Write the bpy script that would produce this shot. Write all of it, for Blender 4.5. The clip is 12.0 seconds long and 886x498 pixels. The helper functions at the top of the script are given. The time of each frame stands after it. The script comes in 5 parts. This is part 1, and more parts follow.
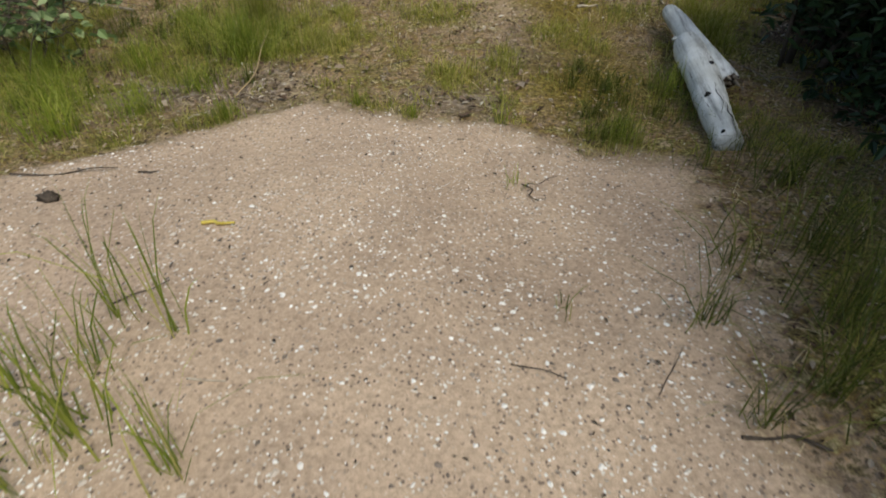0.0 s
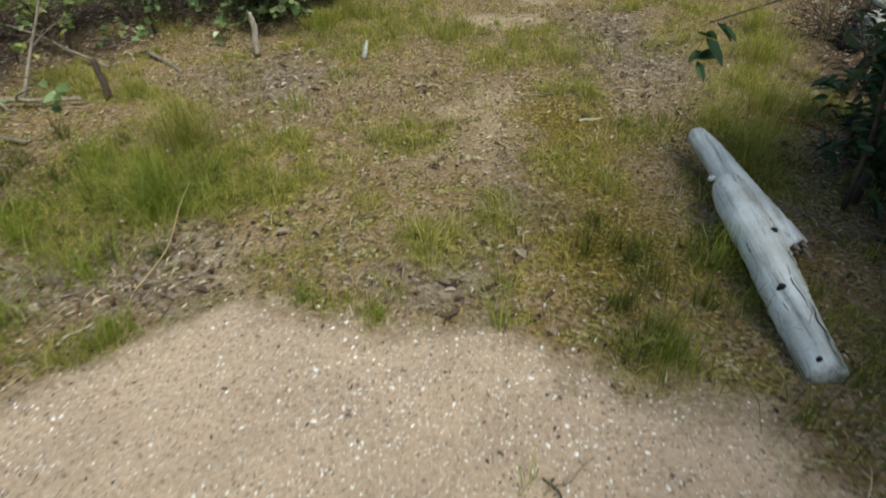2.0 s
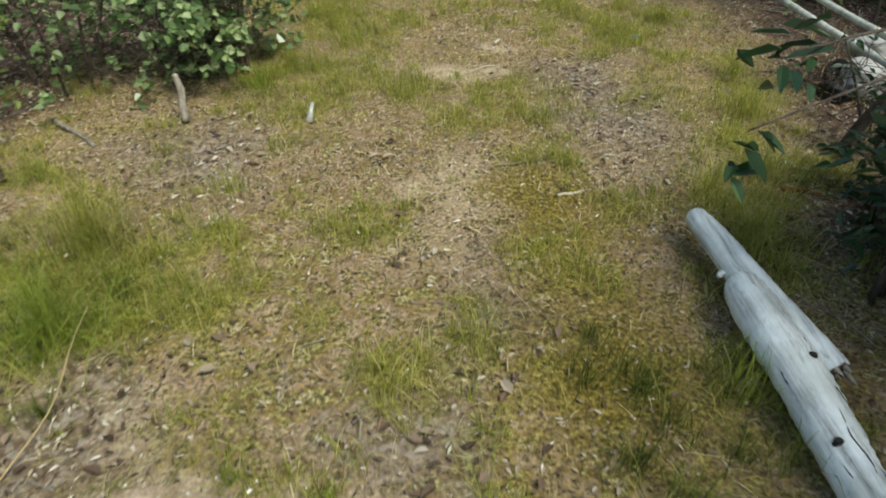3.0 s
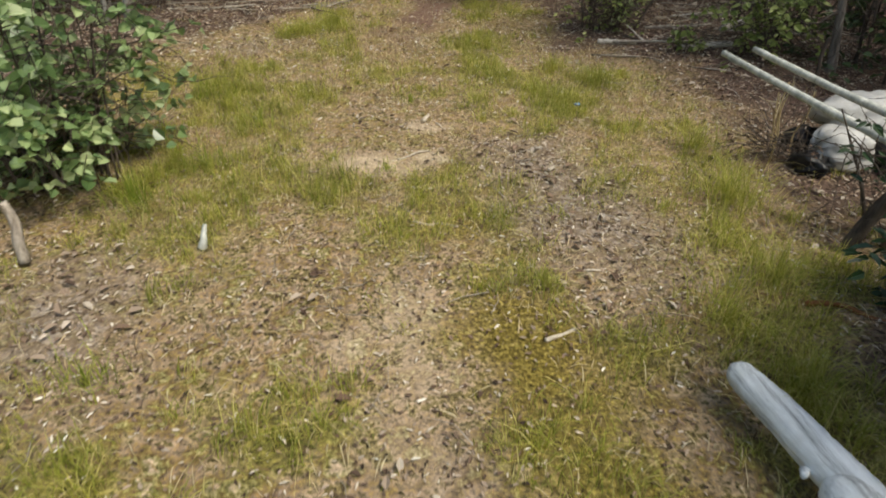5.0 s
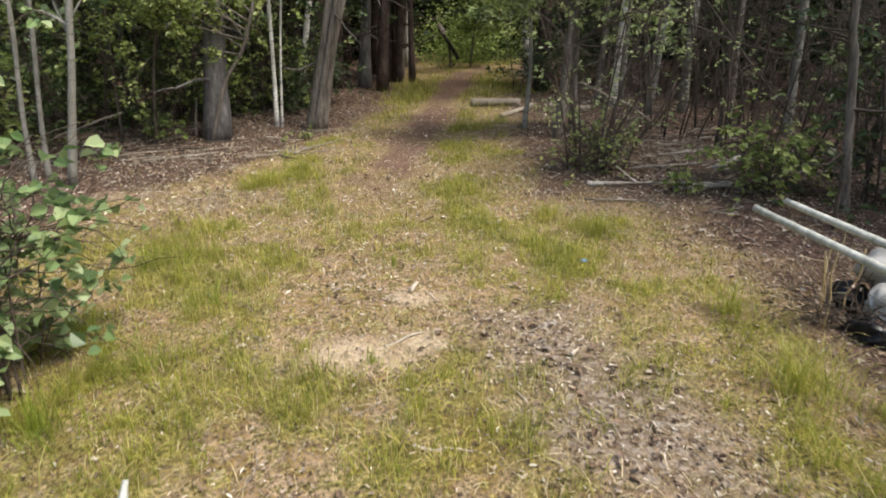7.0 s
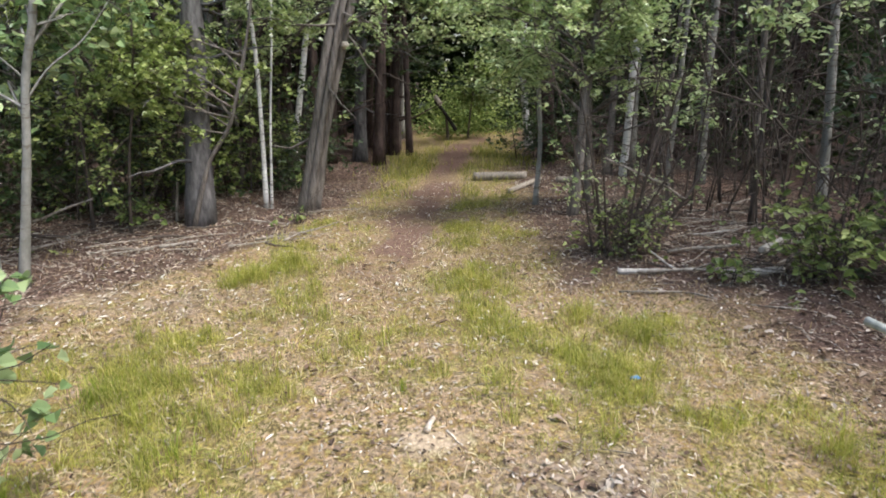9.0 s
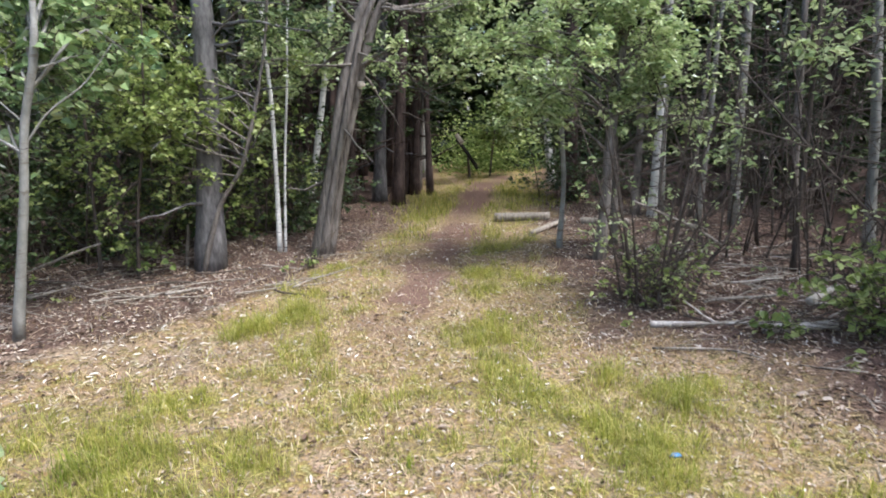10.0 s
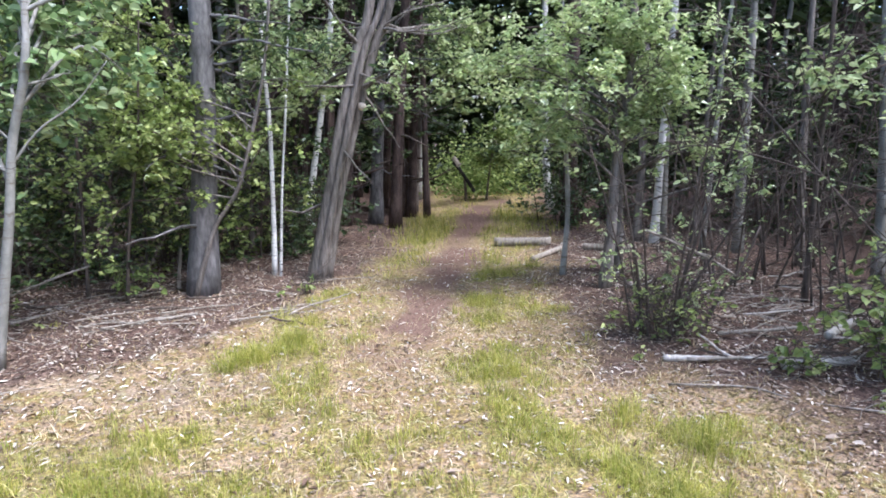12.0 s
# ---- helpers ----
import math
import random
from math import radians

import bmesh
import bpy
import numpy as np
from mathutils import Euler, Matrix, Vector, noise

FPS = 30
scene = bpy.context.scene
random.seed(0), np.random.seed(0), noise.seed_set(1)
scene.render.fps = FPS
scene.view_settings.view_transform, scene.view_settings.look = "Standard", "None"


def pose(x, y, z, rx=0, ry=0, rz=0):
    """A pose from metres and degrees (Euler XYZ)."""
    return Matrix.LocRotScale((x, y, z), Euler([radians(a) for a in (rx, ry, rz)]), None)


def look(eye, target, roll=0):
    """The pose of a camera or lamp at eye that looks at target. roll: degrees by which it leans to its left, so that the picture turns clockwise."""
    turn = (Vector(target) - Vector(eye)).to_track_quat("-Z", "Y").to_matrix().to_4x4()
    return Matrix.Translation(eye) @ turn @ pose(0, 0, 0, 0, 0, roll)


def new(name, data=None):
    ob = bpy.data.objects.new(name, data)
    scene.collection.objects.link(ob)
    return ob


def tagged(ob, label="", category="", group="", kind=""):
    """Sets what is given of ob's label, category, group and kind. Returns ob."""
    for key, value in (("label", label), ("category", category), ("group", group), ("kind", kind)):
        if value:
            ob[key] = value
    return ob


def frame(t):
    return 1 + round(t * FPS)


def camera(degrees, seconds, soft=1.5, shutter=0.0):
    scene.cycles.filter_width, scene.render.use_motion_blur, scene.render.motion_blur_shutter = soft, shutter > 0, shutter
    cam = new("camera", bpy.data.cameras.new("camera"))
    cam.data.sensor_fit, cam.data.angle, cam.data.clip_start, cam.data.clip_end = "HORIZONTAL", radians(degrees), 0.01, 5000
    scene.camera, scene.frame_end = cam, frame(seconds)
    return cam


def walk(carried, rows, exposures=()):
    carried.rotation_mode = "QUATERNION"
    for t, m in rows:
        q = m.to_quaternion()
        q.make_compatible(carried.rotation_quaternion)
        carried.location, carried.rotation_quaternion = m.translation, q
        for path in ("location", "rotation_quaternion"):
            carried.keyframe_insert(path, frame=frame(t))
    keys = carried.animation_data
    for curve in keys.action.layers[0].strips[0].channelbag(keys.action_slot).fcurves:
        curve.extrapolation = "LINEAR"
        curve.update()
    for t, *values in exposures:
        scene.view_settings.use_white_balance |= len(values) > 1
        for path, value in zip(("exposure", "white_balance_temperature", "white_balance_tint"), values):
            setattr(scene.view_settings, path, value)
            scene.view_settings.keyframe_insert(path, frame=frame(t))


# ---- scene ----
cam = camera(71.9, 12.0, soft=1.8, shutter=0.4)
METRES, EYE, TILT, LEAN, TURN = 4.792, 1.5, 0.0, 0.0, 6.0
ROWS = [
    (0.0, 0.0, 0.0, 0.0, 0.23, -41.48, -0.26),
    (0.5, -0.0013, 0.0418, 0.0017, -0.67, -40.97, 0.15),
    (1.0, 0.0081, 0.0959, 0.0086, 1.42, -40.23, 0.36),
    (1.5, 0.003, 0.1559, 0.0099, 0.01, -39.42, 0.13),
    (2.0, 0.0025, 0.2309, 0.0109, -2.27, -38.36, -0.1),
    (2.5, 0.0112, 0.2962, 0.0116, -3.66, -37.51, -0.26),
    (3.0, 0.0067, 0.3574, 0.0112, -6.51, -36.28, -0.57),
    (5.0, 0.0041, 0.5522, 0.003, -15.83, -32.64, -1.24),
    (5.5, 0.0129, 0.5968, 0.0008, -17.19, -30.13, -0.7),
    (6.0, 0.0275, 0.6362, 0.0044, -16.99, -27.02, 0.01),
    (6.5, 0.0272, 0.6687, 0.0041, -18.01, -24.32, -0.2),
    (7.0, 0.0196, 0.7129, 0.0058, -19.54, -21.62, -0.6),
    (9.0, 0.0474, 0.8666, 0.0073, -20.39, -15.58, 0.39),
    (9.5, 0.0595, 0.9048, 0.0065, -20.18, -13.95, 0.43),
    (10.0, 0.0815, 0.9268, 0.0104, -18.2, -12.2, 0.9),
    (10.5, 0.0892, 0.9491, 0.012, -17.28, -10.73, 1.0),
    (11.0, 0.0818, 0.9608, 0.0139, -17.88, -10.22, 0.83),
    (11.5, 0.0775, 0.9656, 0.0131, -18.4, -10.08, 0.54),
    (12.0, 0.0736, 0.9685, 0.0133, -18.89, -10.24, 0.15),
]
walk(cam, [(t, pose(0, 0, EYE, TILT, LEAN, TURN) @ pose(METRES * x, METRES * y, METRES * z, 90 + pitch, roll, yaw)) for t, x, y, z, yaw, pitch, roll in ROWS],
     [(0.0, -0.46, 6750, 4), (1.5, -0.36, 6650, 2), (2.5, -0.05, 6550, -5), (3.2, 0.10, 6600, -4), (5.5, 0.18, 7000, 7), (6.0, 0.25, 6900, 8), (7.0, 0.55, 6700, 9), (9.5, 0.9, 6000, 11), (10.5, 1.15, 5700, 13), (12.0, 1.3, 5450, 16)])

# ---------------------------------------------------------------- light
SUN_ELEV, SUN_AZ = 60.0, 136.0      # degrees; azimuth clockwise from +y
world = bpy.data.worlds.new("world")
scene.world = world
world.use_nodes = True
wn = world.node_tree.nodes
sky = wn.new("ShaderNodeTexSky")
sky.sky_type = "NISHITA"
sky.sun_disc = False
sky.sun_elevation, sky.sun_rotation = radians(SUN_ELEV), radians(SUN_AZ)
sky.dust_density, sky.air_density = 3.0, 1.2
world.node_tree.links.new(sky.outputs[0], wn["Background"].inputs["Color"])
wn["Background"].inputs["Strength"].default_value = 0.17
sun = new("sun", bpy.data.lights.new("sun", "SUN"))
sun.data.energy, sun.data.angle, sun.data.color = 2.6, radians(12), (1.0, 0.96, 0.90)
sd = Vector((math.sin(radians(SUN_AZ)) * math.cos(radians(SUN_ELEV)), math.cos(radians(SUN_AZ)) * math.cos(radians(SUN_ELEV)), math.sin(radians(SUN_ELEV))))
sun.matrix_world = look(sd * 60, (0, 0, 0))

# ---------------------------------------------------------------- plan
rng = np.random.default_rng(7)


def ss(a, b, x):
    u = np.clip((np.asarray(x, float) - a) / (b - a), 0, 1)
    return u * u * (3 - 2 * u)


def vnoise(x, y, scale, seed=0):
    """Smooth value noise in -1..1."""
    x, y = np.asarray(x, float) / scale + 91.7 * seed, np.asarray(y, float) / scale + 37.3 * seed
    i, j = np.floor(x), np.floor(y)
    u, v = x - i, y - j
    u, v = u * u * (3 - 2 * u), v * v * (3 - 2 * v)

    def g(a, b):
        s = np.sin(a * 127.1 + b * 311.7 + seed * 74.7) * 43758.5453
        return 2 * (s - np.floor(s)) - 1
    return (g(i, j) * (1 - u) + g(i + 1, j) * u) * (1 - v) + (g(i, j + 1) * (1 - u) + g(i + 1, j + 1) * u) * v


def blob(x, y, cx, cy, rx, ry):
    return np.exp(-(((x - cx) / rx) ** 2 + ((y - cy) / ry) ** 2))


def sand_side(x, y):
    """Metres inside the sand (positive) or outside it."""
    x, y = np.asarray(x, float), np.asarray(y, float)
    edge = np.interp(x, [-2.3, -1.85, -1.5, -1.2, -0.98, -0.5, 0.0, 0.22, 0.65, 0.85], [1.3, 1.67, 2.1, 2.42, 2.70, 2.63, 2.58, 2.40, 2.34, 2.2])
    right = 0.76 + 0.03 * np.sin(y * 5)
    left = -2.25
    d = np.minimum(np.minimum(np.minimum(edge - y, right - x), x - left), y + 1.9 - 0.25 * (x + 0.7) ** 2)
    return d + 0.07 * vnoise(x, y, 0.25, 3) + 0.05 * vnoise(x, y, 0.09, 4)


PATH_Y = [6.0, 8.14, 9.07, 10.27, 11.74, 14.11, 16.96, 17.96, 19.0, 22.0]
PATH_X = [0.1, 0.16, 0.59, 1.07, 1.6, 2.46, 3.73, 4.86, 6.5, 12.0]


def path_off(x, y):
    return np.asarray(x, float) - np.interp(y, PATH_Y, PATH_X)


def rise(x, y):
    x, y = np.asarray(x, float), np.asarray(y, float)
    b = -0.02 + 0.14 * ss(4, 13, y)
    b = b + 0.30 * ss(3.0, 0.8, y) * ss(-3.2, -1.2, y) + 0.04 * ss(0.3, 1.5, x) * ss(4, 2, y)
    b = b + 0.10 * ss(1.6, 3.2, x) * ss(5, 7.5, y) + 0.05 * ss(-1.5, -2.6, x) * ss(7, 9, y)
    near = ss(45, 25, np.abs(x)) * ss(60, 40, np.abs(y))
    b = b + near * (0.022 * vnoise(x, y, 0.9, 1) + 0.010 * vnoise(x, y, 0.25, 2) * ss(2.4, 3.0, y) + 0.006 * vnoise(x, y, 0.12, 5))
    b = b + 0.014 * ss(-0.02, 0.06, sand_side(x, y)) * ss(0.4, 0.1, sand_side(x, y))
    return b


def ground_z(x, y):
    return float(rise(x, y))


def woods(x, y):
    """1 on the bare forest floor, 0 in the clearing."""
    x, y = np.asarray(x, float), np.asarray(y, float)
    left = np.interp(y, [3, 4.5, 7.5, 8.6, 9.6, 10.5, 12, 20], [-3.2, -2.9, -2.2, -1.5, -0.7, 0.0, 0.7, 3.0])
    rightx = np.interp(y, [0, 3, 4.5, 6, 7, 8.5, 10, 12, 20], [1.9, 1.7, 2.1, 2.5, 2.3, 1.9, 2.2, 2.7, 6.0])
    n = 0.4 * vnoise(x, y, 0.7, 8) + 0.2 * vnoise(x, y, 0.2, 18)
    return np.maximum(ss(0.5, -0.5, x - left + n), ss(-0.5, 0.5, x - rightx + n))


def litter_patch(x, y):
    g = blob(x, y, 0.95, 5.35, 0.42, 1.0) + 0.9 * blob(x, y, -1.5, 4.7, 0.5, 0.5) + 0.9 * blob(x, y, -1.3, 2.85, 0.4, 0.35) + 0.7 * blob(x, y, -1.9, 2.7, 0.4, 0.3) + 0.8 * blob(x, y, -0.25, 2.85, 0.3, 0.18)
    g = g + 0.6 * blob(x, y, 0.05, 3.6, 0.2, 0.5) + 0.6 * blob(x, y, -0.9, 8.4, 0.6, 0.3)
    return np.clip(g + 0.25 * vnoise(x, y, 0.3, 9), 0, 1)


def bare_patch(x, y):
    g = blob(x, y, 0.1, 5.95, 0.5, 0.22) + blob(x, y, -0.28, 6.69, 0.16, 0.13) + blob(x, y, 0.25, 6.45, 0.3, 0.15) + 0.8 * blob(x, y, -0.1, 4.3, 0.3, 0.6) + 0.7 * blob(x, y, -1.0, 2.95, 0.3, 0.25)
    g = g + 0.7 * blob(x, y, -1.5, 8.6, 0.5, 0.35)
    return np.clip(g * (0.75 + 0.6 * vnoise(x, y, 0.16, 26)) + 0.3 * vnoise(x, y, 0.22, 10), 0, 1)


def moss_patch(x, y):
    g = blob(x, y, 0.4, 4.3, 0.3, 0.5) + blob(x, y, 0.45, 3.3, 0.45, 0.6) + 0.8 * blob(x, y, 0.35, 5.2, 0.25, 0.3) + 0.6 * blob(x, y, 0.6, 7.8, 0.4, 0.3)
    return np.clip(g + 0.3 * vnoise(x, y, 0.35, 11), 0, 1)


def green_patch(x, y):
    """How thickly grass grows."""
    x, y = np.asarray(x, float), np.asarray(y, float)
    g = 0.25 + 0.22 * vnoise(x, y, 0.8, 12) + 0.48 * vnoise(x, y, 0.26, 13) + 0.25 * vnoise(x, y, 0.10, 17)
    g = g + 0.5 * blob(x, y, -0.9, 6.9, 0.55, 1.2) + 0.5 * blob(x, y, 1.55, 4.5, 0.5, 1.0) + 0.35 * blob(x, y, 1.45, 6.9, 0.6, 0.7) + 0.9 * blob(x, y, -0.35, 9.0, 0.4, 0.22)
    g = g + 0.5 * blob(x, y, -1.4, 3.6, 0.4, 0.5) + 0.3 * blob(x, y, 0.6, 2.6, 0.35, 0.3) + 0.5 * blob(x, y, 1.0, 8.2, 0.4, 0.8) + 0.5 * blob(x, y, -2.0, 2.6, 0.6, 0.6)
    g = g + 0.9 * blob(x, y, 1.7, 14.6, 0.8, 1.8) + 0.9 * blob(x, y, 3.5, 14.2, 0.7, 1.6) + 0.5 * blob(x, y, 0.9, 12.2, 0.3, 1.2) + 0.5 * blob(x, y, 1.9, 11.6, 0.3, 1.2) + 0.4 * blob(x, y, 1.4, 10.2, 0.3, 1.5)
    # last term thins grass so darker ground stands in for shade
    g = g + 0.18 * ss(4.6, 3.4, y) - 0.3 * blob(x, y, -1.9, 2.7, 0.5, 0.5) - 0.35 * blob(x, y, 0.75, 2.7, 0.35, 0.6)
    g = g - 0.7 * bare_patch(x, y) - 0.35 * litter_patch(x, y) - 0.6 * woods(x, y) - 0.65 * ss(0.45, 0.1, np.abs(path_off(x, y))) * ss(7.6, 8.6, y)
    g = g - 1.2 * ss(-0.03, 0.05, sand_side(x, y))
    return np.clip(g, 0, 1)


# ---------------------------------------------------------------- materials
def mat(name, rough=0.85, spec=0.3):
    m = bpy.data.materials.new(name)
    m.use_nodes = True
    b = m.node_tree.nodes["Principled BSDF"]
    b.inputs["Roughness"].default_value = rough
    b.inputs["Specular IOR Level"].default_value = spec
    return m, m.node_tree.nodes, m.node_tree.links, b


def ramp(N, stops):
    r = N.new("ShaderNodeValToRGB")
    while len(r.color_ramp.elements) < len(stops):
        r.color_ramp.elements.new(0.5)
    for e, (p, c) in zip(r.color_ramp.elements, stops):
        e.position, e.color = p, (*c, 1)
    return r


def tex(N, L, scale, detail=4, rough=0.6, stretch=(1, 1, 1), kind="noise", coord="Object"):
    tc = N.new("ShaderNodeTexCoord")
    mp = N.new("ShaderNodeMapping")
    mp.inputs["Scale"].default_value = stretch
    L.new(tc.outputs[coord], mp.inputs[0])
    if kind == "noise":
        t = N.new("ShaderNodeTexNoise")
        t.inputs["Detail"].default_value, t.inputs["Roughness"].default_value = detail, rough
    else:
        t = N.new("ShaderNodeTexVoronoi")
    t.inputs["Scale"].default_value = scale
    L.new(mp.outputs[0], t.inputs["Vector"])
    return t


def mix(N, L, fac, a, b, blend="MIX"):
    m = N.new("ShaderNodeMix")
    m.data_type, m.blend_type = "RGBA", blend
    for sock, val in ((m.inputs[0], fac), (m.inputs[6], a), (m.inputs[7], b)):
        if hasattr(val, "is_output"):
            L.new(val, sock)
        else:
            sock.default_value = val if isinstance(val, float) else (*val, 1)
    return m.outputs[2]


def bump(N, L, b, height, strength=0.4, dist=0.01):
    n = N.new("ShaderNodeBump")
    n.inputs["Strength"].default_value, n.inputs["Distance"].default_value = strength, dist
    L.new(height, n.inputs["Height"])
    L.new(n.outputs[0], b.inputs["Normal"])


def leaf_mat(name, stops, rough=0.5, thin=0.35, spec=0.35, patch=None):
    """Leaves and blades: a colour by island, and light that passes through them."""
    m, N, L, b = mat(name, rough, spec)
    g = N.new("ShaderNodeNewGeometry")
    r = ramp(N, stops)
    L.new(g.outputs["Random Per Island"], r.inputs[0])
    col = r.outputs[0]
    n = tex(N, L, 3.0, 3)
    r2 = ramp(N, [(0.3, (0.72, 0.75, 0.7)), (0.7, (1.15, 1.12, 1.05))])
    L.new(n.outputs["Fac"], r2.inputs[0])
    col = mix(N, L, 1.0, col, r2.outputs[0], "MULTIPLY")
    if patch:
        n2 = tex(N, L, 1.1, 3)
        r3 = ramp(N, [(0.45, (0, 0, 0)), (0.62, (1, 1, 1))])
        L.new(n2.outputs["Fac"], r3.inputs[0])
        col = mix(N, L, r3.outputs[0], col, patch)
    L.new(col, b.inputs["Base Color"])
    t = N.new("ShaderNodeBsdfTranslucent")
    L.new(col, t.inputs[0])
    s = N.new("ShaderNodeMixShader")
    s.inputs[0].default_value = thin
    L.new(b.outputs[0], s.inputs[1])
    L.new(t.outputs[0], s.inputs[2])
    L.new(s.outputs[0], N["Material Output"].inputs[0])
    return m


def bark_mat(name, dark, light, scale=14, stretch=(1, 1, 0.25), bands=None, rough=0.9, strength=0.6):
    m, N, L, b = mat(name, rough, 0.2)
    n = tex(N, L, scale, 6, 0.7, stretch)
    r = ramp(N, [(0.32, dark), (0.68, light)])
    L.new(n.outputs["Fac"], r.inputs[0])
    col = r.outputs[0]
    n2 = tex(N, L, 2.2, 3)
    r2 = ramp(N, [(0.3, (0.65, 0.66, 0.62)), (0.7, (1.12, 1.1, 1.08))])
    L.new(n2.outputs["Fac"], r2.inputs[0])
    col = mix(N, L, 1.0, col, r2.outputs[0], "MULTIPLY")
    if bands:
        n3 = tex(N, L, 11, 5, 0.7, (0.6, 0.6, 3.2))
        r3 = ramp(N, [(0.56, (0, 0, 0)), (0.64, (1, 1, 1))])
        L.new(n3.outputs["Fac"], r3.inputs[0])
        col = mix(N, L, r3.outputs[0], col, bands)
    L.new(col, b.inputs["Base Color"])
    bump(N, L, b, n.outputs["Fac"], strength, 0.012)
    return m


def ground_material():
    m, N, L, b = mat("soil_sand_and_litter", 0.95, 0.15)

    def attr(n):
        a = N.new("ShaderNodeAttribute")
        a.attribute_name = n
        return a.outputs["Fac"]

    def edge(fac, noise_out, lo, hi, amount):
        mm = N.new("ShaderNodeMath")
        mm.operation = "MULTIPLY_ADD"
        mm.inputs[1].default_value = amount
        L.new(noise_out, mm.inputs[0])
        L.new(fac, mm.inputs[2])
        r = N.new("ShaderNodeMapRange")
        r.inputs["From Min"].default_value, r.inputs["From Max"].default_value = lo, hi
        L.new(mm.outputs[0], r.inputs["Value"])
        return r.outputs[0]
    fine = tex(N, L, 60, 6, 0.75)
    mid = tex(N, L, 11, 6, 0.7)
    big = tex(N, L, 1.6, 4)
    speck = tex(N, L, 150, kind="voronoi")
    # thatch: clumps of soil, straw, olive moss and rusty moss, with fine dark gaps and pale flecks
    clod = tex(N, L, 7.5, 7, 0.72)
    r = ramp(N, [(0.26, (0.030, 0.020, 0.013)), (0.42, (0.14, 0.10, 0.06)), (0.54, (0.28, 0.22, 0.125)), (0.70, (0.60, 0.50, 0.34))])
    L.new(fine.outputs["Fac"], r.inputs[0])
    r_c = ramp(N, [(0.34, (0.12, 0.085, 0.05)), (0.42, (0.22, 0.18, 0.07)), (0.48, (0.35, 0.26, 0.18)), (0.54, (0.22, 0.145, 0.055)), (0.60, (0.24, 0.225, 0.085)), (0.68, (0.44, 0.33, 0.245))])
    L.new(clod.outputs["Fac"], r_c.inputs[0])
    r_f = ramp(N, [(0.34, (0.10, 0.09, 0.08)), (0.45, (0.62, 0.62, 0.60)), (0.55, (1.15, 1.12, 1.1)), (0.68, (2.1, 2.05, 2.0))])
    L.new(fine.outputs["Fac"], r_f.inputs[0])
    clumps = mix(N, L, 1.0, r_c.outputs[0], r_f.outputs[0], "MULTIPLY")
    r_o = ramp(N, [(0.35, (0.07, 0.07, 0.016)), (0.65, (0.30, 0.27, 0.07))])
    L.new(mid.outputs["Fac"], r_o.inputs[0])
    olive = mix(N, L, 1.0, r_o.outputs[0], r_f.outputs[0], "MULTIPLY")
    thatch = mix(N, L, edge(attr("green"), mid.outputs["Fac"], 0.5, 1.3, 0.8), clumps, olive)
    # grey-brown leaf litter
    vor = tex(N, L, 34, kind="voronoi")
    r_l = ramp(N, [(0.0, (0.05, 0.035, 0.028)), (0.35, (0.14, 0.10, 0.085)), (0.7, (0.25, 0.205, 0.19)), (1.0, (0.42, 0.37, 0.35))])
    sep = N.new("ShaderNodeSeparateColor")
    L.new(vor.outputs["Color"], sep.inputs[0])
    L.new(sep.outputs[0], r_l.inputs[0])
    litter = mix(N, L, 0.5, r_l.outputs[0], r.outputs[0])
    col = mix(N, L, edge(attr("litter"), mid.outputs["Fac"], 0.55, 1.4, 0.7), thatch, litter)
    r_m = ramp(N, [(0.3, (0.085, 0.058, 0.015)), (0.5, (0.165, 0.125, 0.028)), (0.7, (0.29, 0.24, 0.065))])
    L.new(fine.outputs["Fac"], r_m.inputs[0])
    moss = mix(N, L, 0.8, r_m.outputs[0], r_f.outputs[0], "MULTIPLY")
    col = mix(N, L, edge(attr("moss"), mid.outputs["Fac"], 0.6, 1.35, 0.8), col, moss)
    # needle-brown floor, darkened further in colour for the wood's shade, and brown path
    r_w = ramp(N, [(0.28, (0.018, 0.012, 0.010)), (0.44, (0.066, 0.041, 0.031)), (0.56, (0.135, 0.088, 0.066)), (0.70, (0.36, 0.27, 0.21))])
    L.new(fine.outputs["Fac"], r_w.inputs[0])
    col = mix(N, L, edge(attr("woods"), mid.outputs["Fac"], 0.5, 1.2, 0.6), col, r_w.outputs[0])
    r_p = ramp(N, [(0.3, (0.070, 0.042, 0.029)), (0.7, (0.26, 0.165, 0.12))])
    L.new(fine.outputs["Fac"], r_p.inputs[0])
    col = mix(N, L, edge(attr("path"), mid.outputs["Fac"], 0.45, 1.0, 0.6), col, r_p.outputs[0])
    # pale soil
    r_b = ramp(N, [(0.3, (0.32, 0.24, 0.15)), (0.7, (0.70, 0.57, 0.41))])
    L.new(fine.outputs["Fac"], r_b.inputs[0])
    col = mix(N, L, edge(attr("bare"), clod.outputs["Fac"], 0.85, 1.9, 1.1), col, r_b.outputs[0])
    # sand with grit
    r_s = ramp(N, [(0.28, (0.33, 0.255, 0.185)), (0.5, (0.53, 0.415, 0.315)), (0.72, (0.70, 0.57, 0.45))])
    L.new(fine.outputs["Fac"], r_s.inputs[0])
    r_s2 = ramp(N, [(0.35, (0.84, 0.80, 0.77)), (0.65, (1.12, 1.08, 1.03))])
    L.new(big.outputs["Fac"], r_s2.inputs[0])
    sand = mix(N, L, 1.0, r_s.outputs[0], r_s2.outputs[0], "MULTIPLY")
    sepc = N.new("ShaderNodeSeparateColor")
    L.new(speck.outputs["Color"], sepc.inputs[0])
    r_g = ramp(N, [(0.90, (0, 0, 0)), (0.92, (1, 1, 1))])
    L.new(sepc.outputs[1], r_g.inputs[0])
